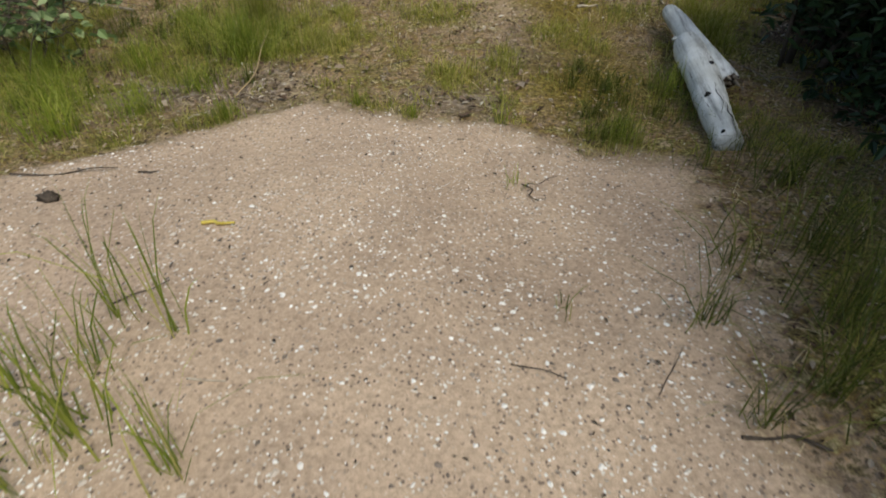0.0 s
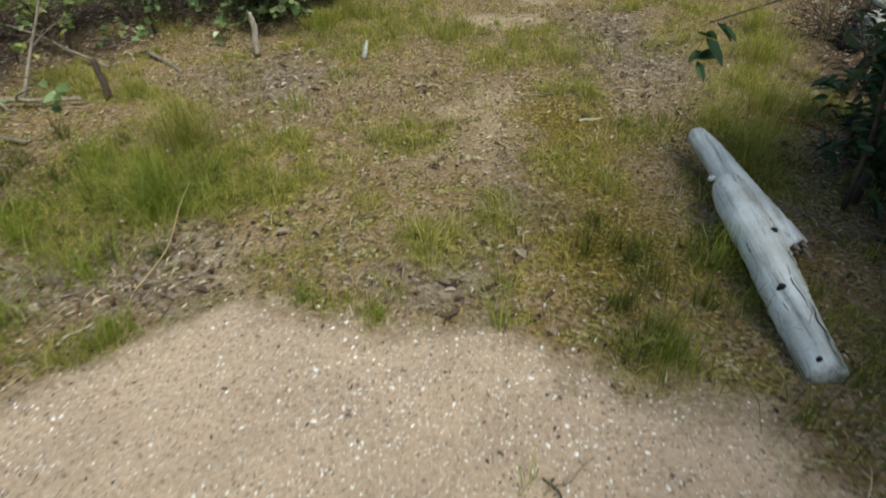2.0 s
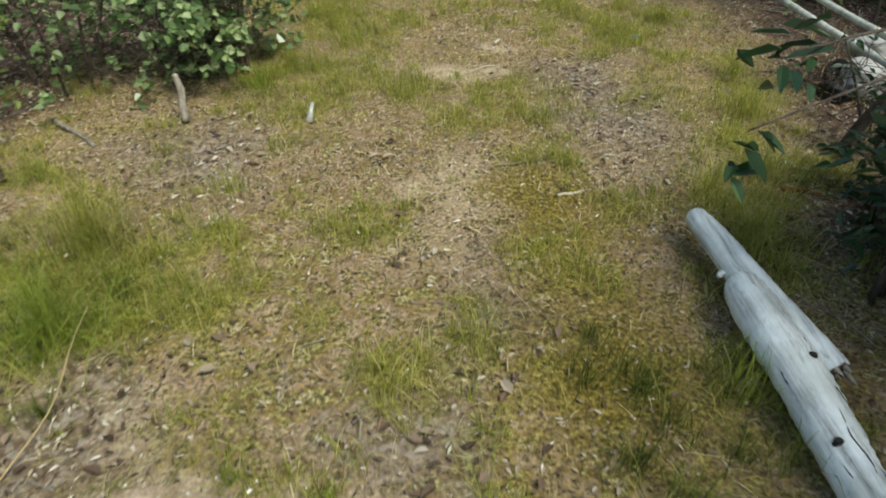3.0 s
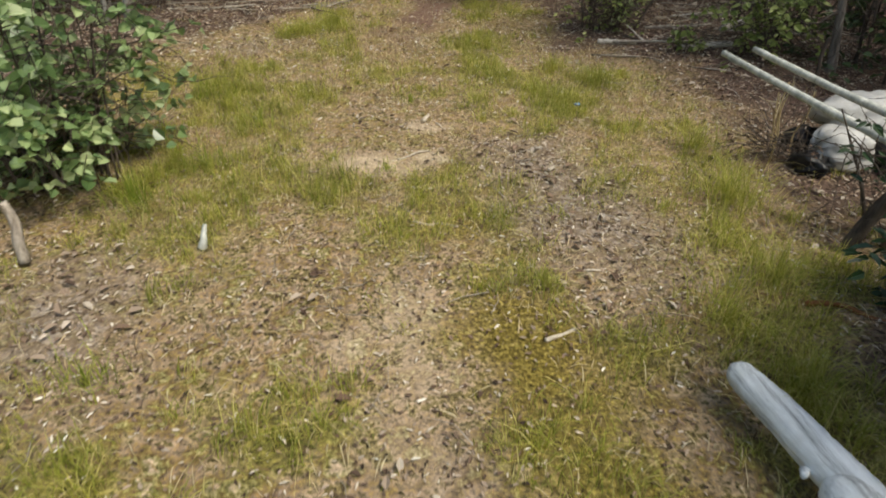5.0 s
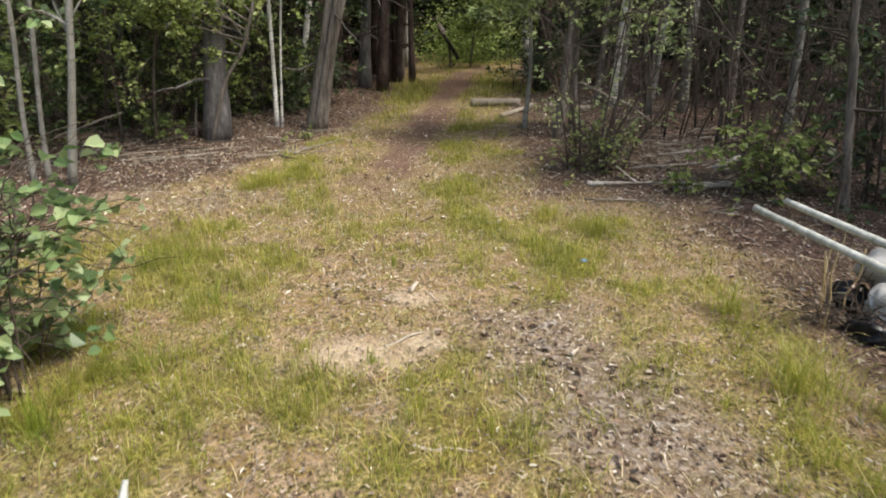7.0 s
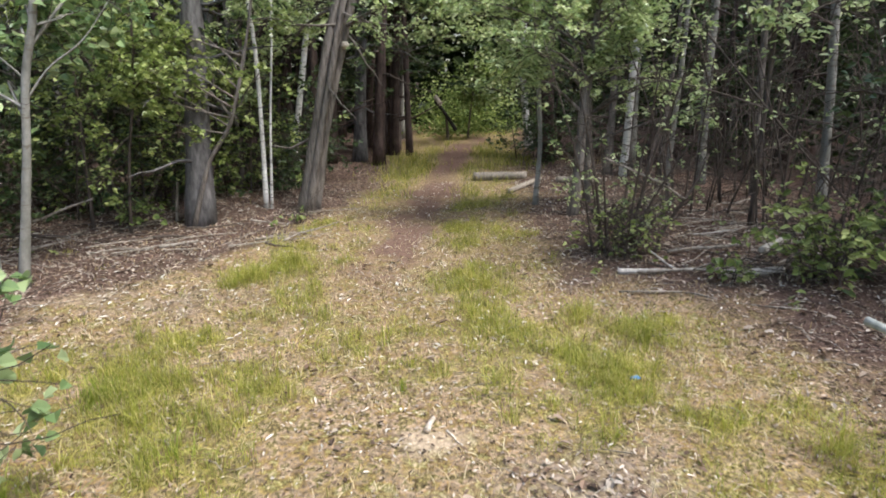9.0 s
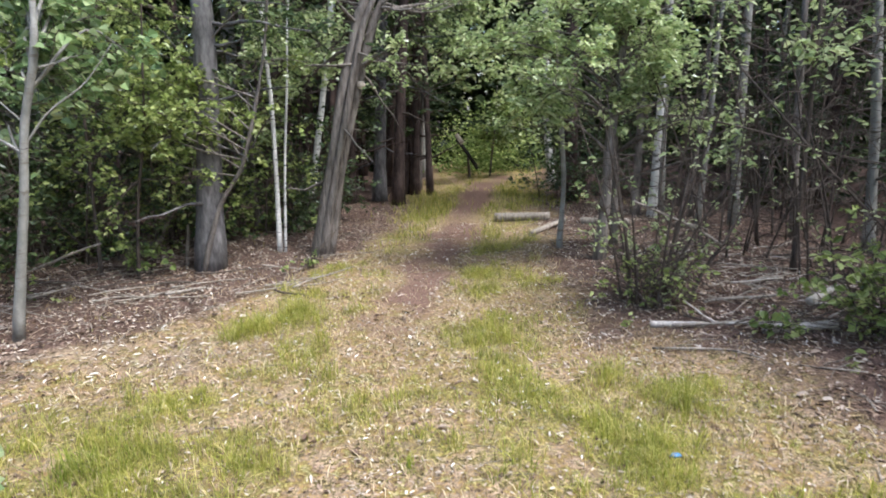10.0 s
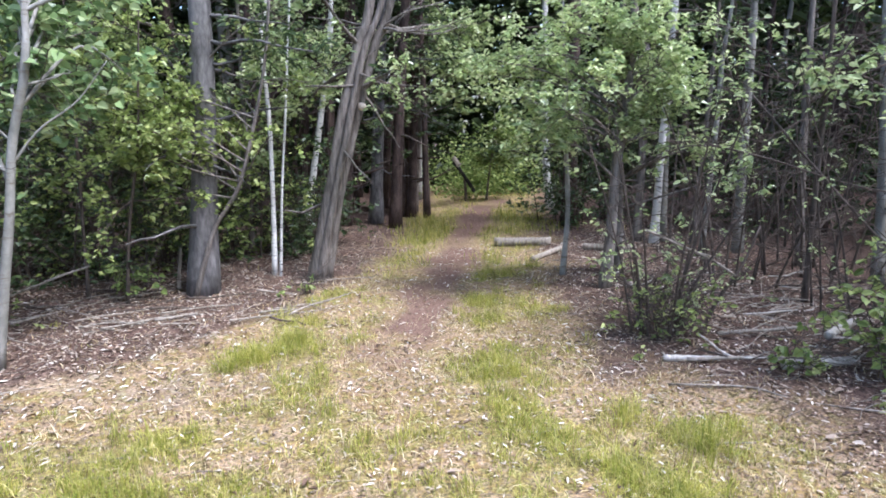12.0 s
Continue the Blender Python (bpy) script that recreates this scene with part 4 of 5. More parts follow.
# dark undergrowth and the depth of the wood
def undergrowth(cx, cy, n, r, h, label, leaf, size, count):
    return tree("undergrowth_bush", label, "shrub", many_stems(cx, cy, n, r, h, 0.5, 0.010), M_TWIG, leaf, 9, 0.05, 1.0, 0.6, count, size, 0.6, 0.25, 5, 0.09, seg=5, group="undergrowth")


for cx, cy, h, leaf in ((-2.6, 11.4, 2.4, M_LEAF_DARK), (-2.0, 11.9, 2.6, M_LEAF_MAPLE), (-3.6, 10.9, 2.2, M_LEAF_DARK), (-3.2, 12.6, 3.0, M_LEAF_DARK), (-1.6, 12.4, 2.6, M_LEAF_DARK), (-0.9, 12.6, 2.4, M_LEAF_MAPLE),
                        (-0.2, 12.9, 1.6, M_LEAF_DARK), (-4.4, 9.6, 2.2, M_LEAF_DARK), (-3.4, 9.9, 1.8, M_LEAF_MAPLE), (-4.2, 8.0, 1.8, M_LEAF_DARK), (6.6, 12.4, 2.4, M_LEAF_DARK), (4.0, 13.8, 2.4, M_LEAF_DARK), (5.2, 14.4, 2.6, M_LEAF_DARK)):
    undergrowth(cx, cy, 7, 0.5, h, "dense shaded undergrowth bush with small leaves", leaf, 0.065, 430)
for cx, cy, h in ((5.0, 9.9, 2.6), (5.6, 8.4, 2.6), (4.9, 7.6, 2.2), (6.3, 9.6, 2.8), (6.0, 11.4, 2.8), (5.3, 12.6, 2.8), (4.6, 6.2, 1.9)):
    tree("thicket_shrub", "bare tangled grey stems in the dark thicket", "shrub", many_stems(cx, cy, 11, 0.55, h, 0.8, 0.011), M_TWIG, M_LEAF_DARK, 6, 0.1, 1.0, 0.7, 10, 0.06, 0.5, 0.3, 4, 0.06, seg=5, group="thicket shrubs")

# maple spray in front of the pine
tree("maple_sapling", "sapling with horizontal sprays of yellow-green leaves", "tree",
     [(up_line([(-1.75, 10.6, 0), (-1.65, 10.5, 0.8), (-1.5, 10.4, 1.5)], 2.6), 0.014, 0.006), (up_line([(-2.1, 10.7, 0), (-2.05, 10.6, 0.9), (-2.0, 10.5, 1.6)], 2.9), 0.014, 0.006)],
     M_TWIG, M_LEAF_MAPLE, 12, 0.3, 1.0, 0.75, 1300, 0.05, 0.7, 0.02, 5, 0.05)

# trunks in the wood behind
k = 0
for cx, cy in zip(rng.uniform(-9, 13, 190), rng.uniform(11.5, 26, 190)):
    if woods(cx, cy) < 0.9 or abs(path_off(cx, cy)) < 1.3 or k >= 64:
        continue
    if (cy < 14 and -2.5 < cx < 1) or math.hypot(cx - 5.2, cy - 16.9) < 2.4:
        continue
    r = rng.uniform(0.03, 0.11)
    lx, ly = rng.normal(0, 0.25), rng.normal(0, 0.2)
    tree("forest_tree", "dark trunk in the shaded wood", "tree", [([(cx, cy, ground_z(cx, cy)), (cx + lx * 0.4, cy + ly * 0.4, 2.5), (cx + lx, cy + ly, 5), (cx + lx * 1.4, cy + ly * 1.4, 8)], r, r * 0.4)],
         M_REDPINE_SHADED if rng.uniform() < 0.75 else M_ASPEN, M_LEAF_FAR, 12, 0.2, 1.0, 1.3, 420, 0.12, 0.4, 0.1, 4, 0.14, dead=6, seg=7, group="forest trees", twig_bark=M_TWIG)
    k += 1

# slim close-standing pines behind the leaning trunks
for cx, cy, r in zip(rng.uniform(-1.2, 2.2, 26), np.linspace(14.6, 20.5, 26), rng.uniform(0.035, 0.075, 26)):
    if path_off(cx, cy) > -1.0:
        continue
    lx = rng.normal(0.05, 0.12)
    tree("forest_tree", "slim red-brown pine trunk with dead side branches", "tree", [([(cx, cy, ground_z(cx, cy)), (cx + lx * 0.4, cy, 2.5), (cx + lx, cy, 5), (cx + lx * 1.4, cy, 8)], r, r * 0.5)],
         M_REDPINE_SHADED, M_LEAF_FAR, 10, 0.45, 1.0, 0.7, 300, 0.12, 0.4, 0.0, 4, 0.14, dead=9, seg=7, group="forest trees", twig_bark=M_TWIG)

# leaf roof added for shade, mostly unseen; mass of trees closes the view
canopy = Shape()
n = 150000
cx, cy, cz = rng.uniform(-16, 20, n), rng.uniform(-4.0, 30, n), rng.uniform(3.2, 9.5, n)
# gaps follow the sun's slant so light reaches the glade and willow
keep = (vnoise(cx + cz, cy - cz, 1.3, 31) > -0.15) & ((cy > 11.2) | (cx > np.interp(cy, [-4, 0, 2.5, 5, 6, 7, 8.5], [3.0, 3.3, 4.8, 4.4, 3.9, 4.0, 5.0]))) & ((cy > 4) | (cz < 5.0)) & ((woods(cx, cy) > 0.4) | (cz > 4.8)) & ((cy > 9) | (cz < 6.5)) & (cz > np.maximum(3.0 + 0.10 * np.maximum(cy - 8, 0), 4.8 - 0.5 * np.maximum(cy - 11.2, 0) - 3 * (cy < 11.2))) & (np.hypot(cx - 0.40 * cz - 3.8, cy + 0.40 * cz - 18.6) > 2.9) & (np.hypot(cx - 0.40 * cz - 3.6, cy + 0.40 * cz - 17.0) > 2.0) & (np.hypot(cx - 0.40 * cz - 1.8, cy + 0.40 * cz - 11.0) > 1.7)
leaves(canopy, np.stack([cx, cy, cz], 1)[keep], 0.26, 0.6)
# second patch right of the mound, out of view, only to shade it
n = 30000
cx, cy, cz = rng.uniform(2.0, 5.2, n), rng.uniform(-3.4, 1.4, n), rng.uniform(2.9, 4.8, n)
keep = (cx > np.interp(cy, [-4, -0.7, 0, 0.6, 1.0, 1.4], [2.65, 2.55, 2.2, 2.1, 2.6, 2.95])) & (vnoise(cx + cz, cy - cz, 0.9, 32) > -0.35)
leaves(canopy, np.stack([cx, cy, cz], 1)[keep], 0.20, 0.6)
single("shade_canopy", canopy, M_LEAF_FAR, "dark leafy canopy over wood and mound, mostly unseen, added for shade", "foliage", kind="stuff")
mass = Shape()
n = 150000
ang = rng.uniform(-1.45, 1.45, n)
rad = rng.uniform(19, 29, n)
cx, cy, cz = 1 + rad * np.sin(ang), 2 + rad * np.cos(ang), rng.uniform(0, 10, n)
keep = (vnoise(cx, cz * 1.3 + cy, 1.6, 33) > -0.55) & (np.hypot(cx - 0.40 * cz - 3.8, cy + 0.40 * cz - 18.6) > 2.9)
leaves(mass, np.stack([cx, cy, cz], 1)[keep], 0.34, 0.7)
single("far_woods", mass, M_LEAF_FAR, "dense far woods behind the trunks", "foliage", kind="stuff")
sides = Shape()
n = 26000
cx = np.where(rng.uniform(0, 1, n) < 0.5, rng.uniform(-10, -4.6, n), rng.uniform(6.2, 11, n))
cy, cz = rng.uniform(2, 16, n), rng.uniform(0, 6, n)
keep = (vnoise(cx + cz, cy - cz, 1.2, 35) > -0.1) & (cz < 1.6 + np.maximum(-4.6 - cx, cx - 6.2) * 0.9 + 3 * ss(8, 10, cy))
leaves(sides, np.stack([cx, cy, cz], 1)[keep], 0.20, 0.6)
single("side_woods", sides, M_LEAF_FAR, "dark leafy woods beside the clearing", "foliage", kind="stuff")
# glade where the path bends; its sunlight is put into the leaf colour
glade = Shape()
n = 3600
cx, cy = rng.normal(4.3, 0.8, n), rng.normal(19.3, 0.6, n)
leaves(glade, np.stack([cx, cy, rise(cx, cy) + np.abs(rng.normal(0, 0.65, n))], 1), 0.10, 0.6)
single("glade_bushes", glade, M_LEAF_LIT, "green bushes where the path bends, sunlight in their leaf colour", "foliage", kind="stuff")

# out of view; a trunk for the leaf patch that shades the mound
tree("forest_tree", "unseen tree added beside the mound to shade it", "tree", [([(3.7, -0.9, ground_z(3.7, -0.9)), (3.7, -0.9, 1.6), (3.75, -0.9, 3.2), (3.75, -0.9, 4.6)], 0.07, 0.03)], M_PINE, M_LEAF_DARK, 14, 0.4, 1.0, 1.1, 600, 0.12, 0.5, 0.2, 5, 0.14, group="forest trees", twig_bark=M_TWIG)

# ---------------------------------------------------------------- driftwood log
log = thing("driftwood_log", "weathered silver-grey driftwood log with knot holes and a broken fork", "log", (0.98, 3.1, 0.05))
s = Shape()
line = smooth_line([(1.015, 3.50, 0.100), (0.998, 3.40, 0.105), (0.995, 3.25, 0.108), (1.000, 3.0, 0.108), (0.990, 2.8, 0.106), (0.983, 2.6, 0.102), (0.984, 2.385, 0.100)], 70)
profile = np.interp(np.linspace(0, 1, 70), [0, 0.02, 0.06, 0.13, 0.25, 0.42, 0.6, 0.8, 1.0], [0.018, 0.040, 0.060, 0.073, 0.080, 0.082, 0.077, 0.068, 0.060])
tube(s, line, profile, 26, 0.045)
part("trunk", s, M_DRIFT, log, smooth=True)
# drying cracks along the grain
for x0, y0, ln in ((0.945, 2.95, 0.45), (1.03, 2.80, 0.35), (0.99, 2.62, 0.22), (0.975, 3.05, 0.3), (1.01, 3.1, 0.25), (0.94, 2.55, 0.2), (1.005, 2.48, 0.16), (0.93, 2.85, 0.22)):
    s = Shape()
    zt = lambda yy: 0.1 + np.sqrt(max(0.0008, np.interp(yy, [2.4, 2.6, 2.8, 3.05, 3.3, 3.42], [0.062, 0.070, 0.079, 0.084, 0.080, 0.066]) ** 2 - (x0 - np.interp(yy, [2.4, 3.0, 3.6], [0.984, 1.005, 1.01])) ** 2))
    tube(s, [(x0 + 0.006 * math.sin(9 * u), y0 + u * ln, zt(y0 + u * ln)) for u in np.linspace(0, 1, 9)], [0.0008, 0.0024, 0.002, 0.0008], 5, 0.2, flat=0.6)
    part("crack", s, M_HOLE, log, "dark drying crack")
s = Shape()
line = smooth_line([(0.972, 3.945, 0.118), (0.984, 3.885, 0.112), (1.012, 3.72, 0.106), (1.038, 3.50, 0.102), (1.075, 3.30, 0.096), (1.115, 3.15, 0.092), (1.148, 3.045, 0.088)], 60)
profile = np.interp(np.linspace(0, 1, 60), [0, 0.02, 0.06, 0.12, 0.3, 0.55, 0.7, 0.85, 1.0], [0.005, 0.018, 0.034, 0.044, 0.058, 0.064, 0.062, 0.055, 0.046])
tube(s, line, profile, 24, 0.04)
part("fork", s, M_DRIFT, log, "tapering grey limb that ends in a broken stub", smooth=True)
for dx, dz, ln in ((-0.020, 0.022, 0.035), (0.012, 0.026, 0.022), (0.026, -0.004, 0.045), (-0.006, -0.012, 0.018), (-0.028, -0.010, 0.020)):
    s = Shape()
    tube(s, [(1.142 + dx, 3.065, 0.088 + dz), (1.150 + dx, 3.04 - ln * 0.4, 0.088 + dz), (1.158 + dx, 3.04 - ln, 0.086 + dz)], [0.012, 0.009, 0.002], 6, 0.2)
    part("splinter", s, M_DEAD, log, "torn wood splinter")
s = Shape()
tube(s, [(1.146, 3.052, 0.088), (1.150, 3.040, 0.088)], [0.040, 0.036], 12, 0.25)
part("broken_end", s, M_TWIG, log, "dark broken end", smooth=True)
s = Shape()
tube(s, [(0.962, 3.545, 0.09), (0.940, 3.525, 0.095)], [0.016, 0.008], 7, 0.1)
part("twig_stub", s, M_DRIFT, log, "small pale twig stub", smooth=True)
for px, py, pz, r in ((1.019, 3.02, 0.186, 0.014), (0.947, 2.722, 0.166, 0.014), (0.952, 2.41, 0.150, 0.010)):
    s = Shape()
    tube(s, [(px, py, pz - 0.02), (px, py, pz + 0.006)], [r, r * 0.9], 10, 0.12)
    part("knot_hole", s, M_HOLE, log, "dark round knot hole")

# ---------------------------------------------------------------- poles and tarp on the brush
def pole(a, b, r0, r1, label):
    sh = Shape()
    tube(sh, smooth_line([a, tuple((np.array(a) + b) / 2 + rng.normal(0, 0.012, 3)), b], 20), [r0, r1], 10, 0.06)
    return single("wooden_pole", sh, M_POLE, label, "pole", "weathered poles", smooth=True)


pole((2.03, 5.97, 0.575), (2.18, 4.58, 0.485), 0.018, 0.022, "weathered grey-green pole propped over white sacks")
pole((2.29, 6.05, 0.57), (2.42, 4.48, 0.51), 0.019, 0.023, "second weathered grey pole lying beside it")


def lump(shape, c, size, seed, nu=26, nv=16, dents=0.18):
    u, v = np.meshgrid(np.linspace(0, 2 * np.pi, nu, endpoint=False), np.linspace(0.02, np.pi - 0.02, nv))
    d = np.stack([np.cos(u) * np.sin(v), np.sin(u) * np.sin(v), np.cos(v)], -1)
    rr = 1 + dents * vnoise(d[..., 0] * 2 + seed, d[..., 1] * 2 + d[..., 2] * 2.3, 0.7, seed) + dents * 0.5 * vnoise(d[..., 0] * 2, d[..., 2] * 3 + d[..., 1], 0.25, seed + 1)
    p = np.array(c) + d * rr[..., None] * np.array(size)
    i, j = np.meshgrid(np.arange(nv - 1), np.arange(nu), indexing="ij")
    k = (j + 1) % nu
    return shape.add(p.reshape(-1, 3), None, np.stack([i * nu + j, (i + 1) * nu + j, (i + 1) * nu + k, i * nu + k], -1).reshape(-1, 4))


def sack(c, size, az, seed):
    """A slumped plastic sack: a lump creased by folds and drawn in towards its mouth."""
    nu, nv = 44, 26
    u, v = np.meshgrid(np.linspace(0, 2 * np.pi, nu, endpoint=False), np.linspace(0.02, np.pi - 0.02, nv))
    d = np.stack([np.cos(v), np.cos(u) * np.sin(v), np.sin(u) * np.sin(v)], -1)
    fold = 0.05 * np.sin(5 * u + 2.2 * np.sin(2 * v)) + 0.04 * np.sin(9 * u - 3 * v) + 0.12 * vnoise(u * 1.3, v * 2, 0.8, seed)
    square = (np.abs(d) ** 3.2).sum(-1) ** (-1 / 3.2)
    q = d * (square * (1 + fold))[..., None] * np.array(size)
    q[..., 2] = np.maximum(q[..., 2], -size[2] * 0.8)
    ca, sa = math.cos(az), math.sin(az)
    pts = np.stack([q[..., 0] * ca - q[..., 1] * sa + c[0], q[..., 0] * sa + q[..., 1] * ca + c[1], q[..., 2] + c[2]], -1)
    i, j = np.meshgrid(np.arange(nv - 1), np.arange(nu), indexing="ij")
    k = (j + 1) % nu
    return Shape().add(pts.reshape(-1, 3), None, np.stack([i * nu + j, (i + 1) * nu + j, (i + 1) * nu + k, i * nu + k], -1).reshape(-1, 4))


single("plastic_sack", sack((2.66, 5.53, 0.125), (0.15, 0.14, 0.115), radians(160), 3), M_TARP, "dirty white plastic sack slumped under the poles", "sack", smooth=True)
single("plastic_bag", lump(Shape(), (2.46, 5.50, 0.05), (0.08, 0.11, 0.065), 6, 30, 20, 0.4), M_BLACK, "black plastic bag spilling from a white sack", "bag", smooth=True)
single("plastic_sack", sack((3.02, 5.52, 0.13), (0.14, 0.15, 0.12), radians(20), 8), M_TARP, "second dirty white sack lying behind", "sack", smooth=True)
single("tarp", lump(Shape(), (2.92, 5.72, 0.24), (0.28, 0.22, 0.15), 5), M_TARP, "crumpled off-white tarp heaped behind white sacks", "tarp", smooth=True)
single("plastic_bag", lump(Shape(), (2.66, 5.84, 0.05), (0.13, 0.12, 0.08), 7), M_BLACK, "black plastic bag beside the white sacks", "bag", smooth=True)
single("plastic_bag", lump(Shape(), (3.1, 5.5, 0.10), (0.28, 0.32, 0.14), 9), M_BLACK, "black plastic bag under a tarp", "bag", smooth=True)

tree("dead_weed", "withered dark brown weed beside the white sacks", "weed", many_stems(2.42, 5.66, 7, 0.10, 0.15, 0.06, 0.003), M_TWIG, M_LITTER, 3, 0.2, 1.0, 0.06, 9, 0.035, 0.4, 0.3, 3, 0.03, seg=4)

part("fungus", lump(Shape(), (0.475, 10.925, 1.88), (0.042, 0.036, 0.040), 6, 14, 10, 0.15), M_CHIP, leaner, "pale bracket fungus knob", smooth=True)
single("plastic_scrap", lump(Shape(), (1.467, 6.70, ground_z(1.467, 6.70) + 0.012), (0.030, 0.014, 0.010), 8, 10, 8, 0.3), M_BLUE, "small blue plastic scrap in the grass", "scrap", smooth=True)

# ---------------------------------------------------------------- sticks, stubs, logs
def stick(name, a, b, r0, r1, material, label, category="stick", group="", bow=0.02, fork=0, seg=7, lift=True):
    sh = Shape()
    a, b = np.array(a, float), np.array(b, float)
    if lift:
        a[2] += ground_z(a[0], a[1]) + r0 * 0.8
        b[2] += ground_z(b[0], b[1]) + r1 * 0.8
    L = np.linalg.norm(b - a)
    mids = [a + (b - a) * f + rng.normal(0, bow * L, 3) * np.array([1, 1, 0.4]) for f in (0.33, 0.66)]
    ln = smooth_line([a, *mids, b], 14)
    tube(sh, ln, [r0, r1], seg, 0.08)
    for j in range(fork):
        i = rng.integers(4, 11)
        d = (b - a) / L + rng.normal(0, 0.6, 3)
        tube(sh, wander(ln[i], d, L * rng.uniform(0.2, 0.45), 5, 0.2), [r1 * 0.8, r1 * 0.3], 5, cap=False)
    return single(name, sh, material, label, category, group, smooth=True)


# far logs on the path's right
stick("fallen_log", (2.30, 12.25, 0), (2.98, 11.98, 0), 0.062, 0.055, M_DEAD, "short cut log lying beside the path", "log", seg=14, bow=0.004)
stick("fallen_log", (2.42, 11.2, 0), (2.98, 11.5, 0.04), 0.035, 0.03, M_DEAD, "short dark log behind a sapling", "log", seg=12, bow=0.004)
stick("fallen_log", (3.20, 11.5, 0), (3.75, 11.3, 0), 0.045, 0.04, M_DEAD, "pale log half hidden by stems", "log", seg=12, bow=0.004)
# brush pile logs at the thicket's foot
for a, b, r, lab in (((2.20, 8.16, 0.0), (2.52, 8.02, 0.0), 0.024, "pale short log at the brush pile"), ((2.30, 8.05, 0.02), (3.10, 7.72, 0.05), 0.013, "long pale branch on the brush pile"),
                     ((2.80, 7.78, 0.0), (3.25, 7.66, 0.02), 0.032, "broken pale log with torn end"), ((3.30, 7.95, 0.08), (3.62, 8.05, 0.12), 0.03, "pale split log in the brush"),
                     ((2.75, 8.35, 0.04), (3.35, 8.20, 0.08), 0.015, "grey branch on the brush pile")):
    stick("fallen_log", a, b, r, r * 0.85, M_DEAD_BRIGHT if r > 0.02 else M_DEAD, lab, "log", "brush pile logs", 0.015, 1, 9)
for k in range(84):
    x, y = rng.uniform(2.4, 4.6), rng.uniform(7.6, 9.6)
    az, ln = rng.normal(-0.2, 0.8), rng.uniform(0.2, 0.7)
    stick("brush_stick", (x, y, rng.uniform(0, 0.12)), (x + ln * math.cos(az), y + ln * math.sin(az), rng.uniform(0, 0.16)), rng.uniform(0.004, 0.010), 0.003, (M_DEAD, M_TWIG, M_DEAD_BRIGHT, M_DEAD)[k % 4], "dead stick in the brush pile", "stick", "brush pile sticks", 0.04, 1, 5)
for k in range(40):
    x, y = rng.uniform(-3.2, 0.1), rng.uniform(9.6, 11.0)
    az, ln = rng.normal(0.1, 0.6), rng.uniform(0.25, 0.9)
    stick("brush_stick", (x, y, rng.uniform(0, 0.05)), (x + ln * math.cos(az), y + ln * math.sin(az), rng.uniform(0, 0.06)), rng.uniform(0.004, 0.012), 0.004, M_DEAD if k % 3 else M_TWIG, "dead stick on the forest floor", "stick", "forest floor sticks", 0.04, 1, 5)
stick("stump_stub", (2.05, 4.68, 0.0), (2.20, 4.62, 0.50), 0.035, 0.026, M_TWIG, "dark leaning stump that props the poles", "stump", seg=10)
for k, (x, y) in enumerate(((2.33, 5.70), (2.38, 5.74), (2.30, 5.64), (2.44, 5.66))):
    stick("weed_stalk", (x, y, 0), (x - 0.05 + 0.03 * k, y + 0.02, 0.40 + 0.04 * (k % 3)), 0.006, 0.004, M_DRY, "dead brown weed stalk beside the white sacks", "weed", "weed stalks", 0.03, 2, 5)
# long bent branches
stick("dead_branch", (2.0, 7.80, 0.01), (2.9, 7.08, 0.02), 0.007, 0.006, M_DEAD, "long thin dead branch lying in the grass", "branch", bow=0.06)
stick("dead_branch", (2.27, 8.6, 0.91), (2.90, 8.4, 0.58), 0.010, 0.009, M_DEAD, "broken branch hanging in the thicket", "branch", fork=1, lift=False, bow=0.04)
stick("dead_branch", (2.72, 8.5, 0.10), (3.16, 8.5, 0.92), 0.016, 0.008, M_TWIG, "broken brown branch leaning up out of the brush", "branch", fork=3, lift=False)
stick("dead_branch", (2.8, 8.7, 1.52), (4.4, 8.4, 1.12), 0.008, 0.005, M_TWIG, "long arching dead branch", "branch", fork=3, lift=False)
stick("dead_branch", (3.4, 9.0, 1.9), (4.6, 8.2, 0.3), 0.010, 0.008, M_TWIG, "slanting dead stem in the thicket", "branch", fork=3, lift=False)
stick("dead_branch", (-2.75, 10.6, 0.05), (-2.0, 10.5, 0.35), 0.014, 0.010, M_DEAD, "dead branch slanting from the undergrowth", "branch")
for a, b, r in (((0.52, 10.92, 2.55), (1.55, 10.7, 2.75), 0.011), ((0.66, 10.92, 2.62), (1.75, 10.6, 3.1), 0.010), ((0.45, 10.9, 2.3), (1.05, 10.6, 2.85), 0.008), ((-1.0, 10.84, 2.2), (-0.3, 10.6, 2.75), 0.010), ((-1.0, 10.84, 2.45), (-1.75, 10.5, 2.8), 0.009)):
    stick("dead_branch", a, b, r, 0.004, M_GREY, "bare arching branch reaching out from a trunk", "branch", "bare branches", 0.07, 4, 6, False)
# left side of the clearing
stick("dead_branch", (-3.35, 4.13, 0.05), (-2.40, 4.27, 0.04), 0.016, 0.012, M_DEAD, "pale dead branch lying by the bushes", "branch", fork=2)
stick("dead_branch", (-3.2, 3.98, 0.03), (-2.44, 3.78, 0.02), 0.014, 0.010, M_DEAD, "grey dead branch on bare soil", "branch", fork=2)
stick("dead_branch", (-3.55, 5.3, 0.10), (-2.5, 4.77, 0.03), 0.010, 0.010, M_DEAD, "long pale stick among the bushes", "branch")
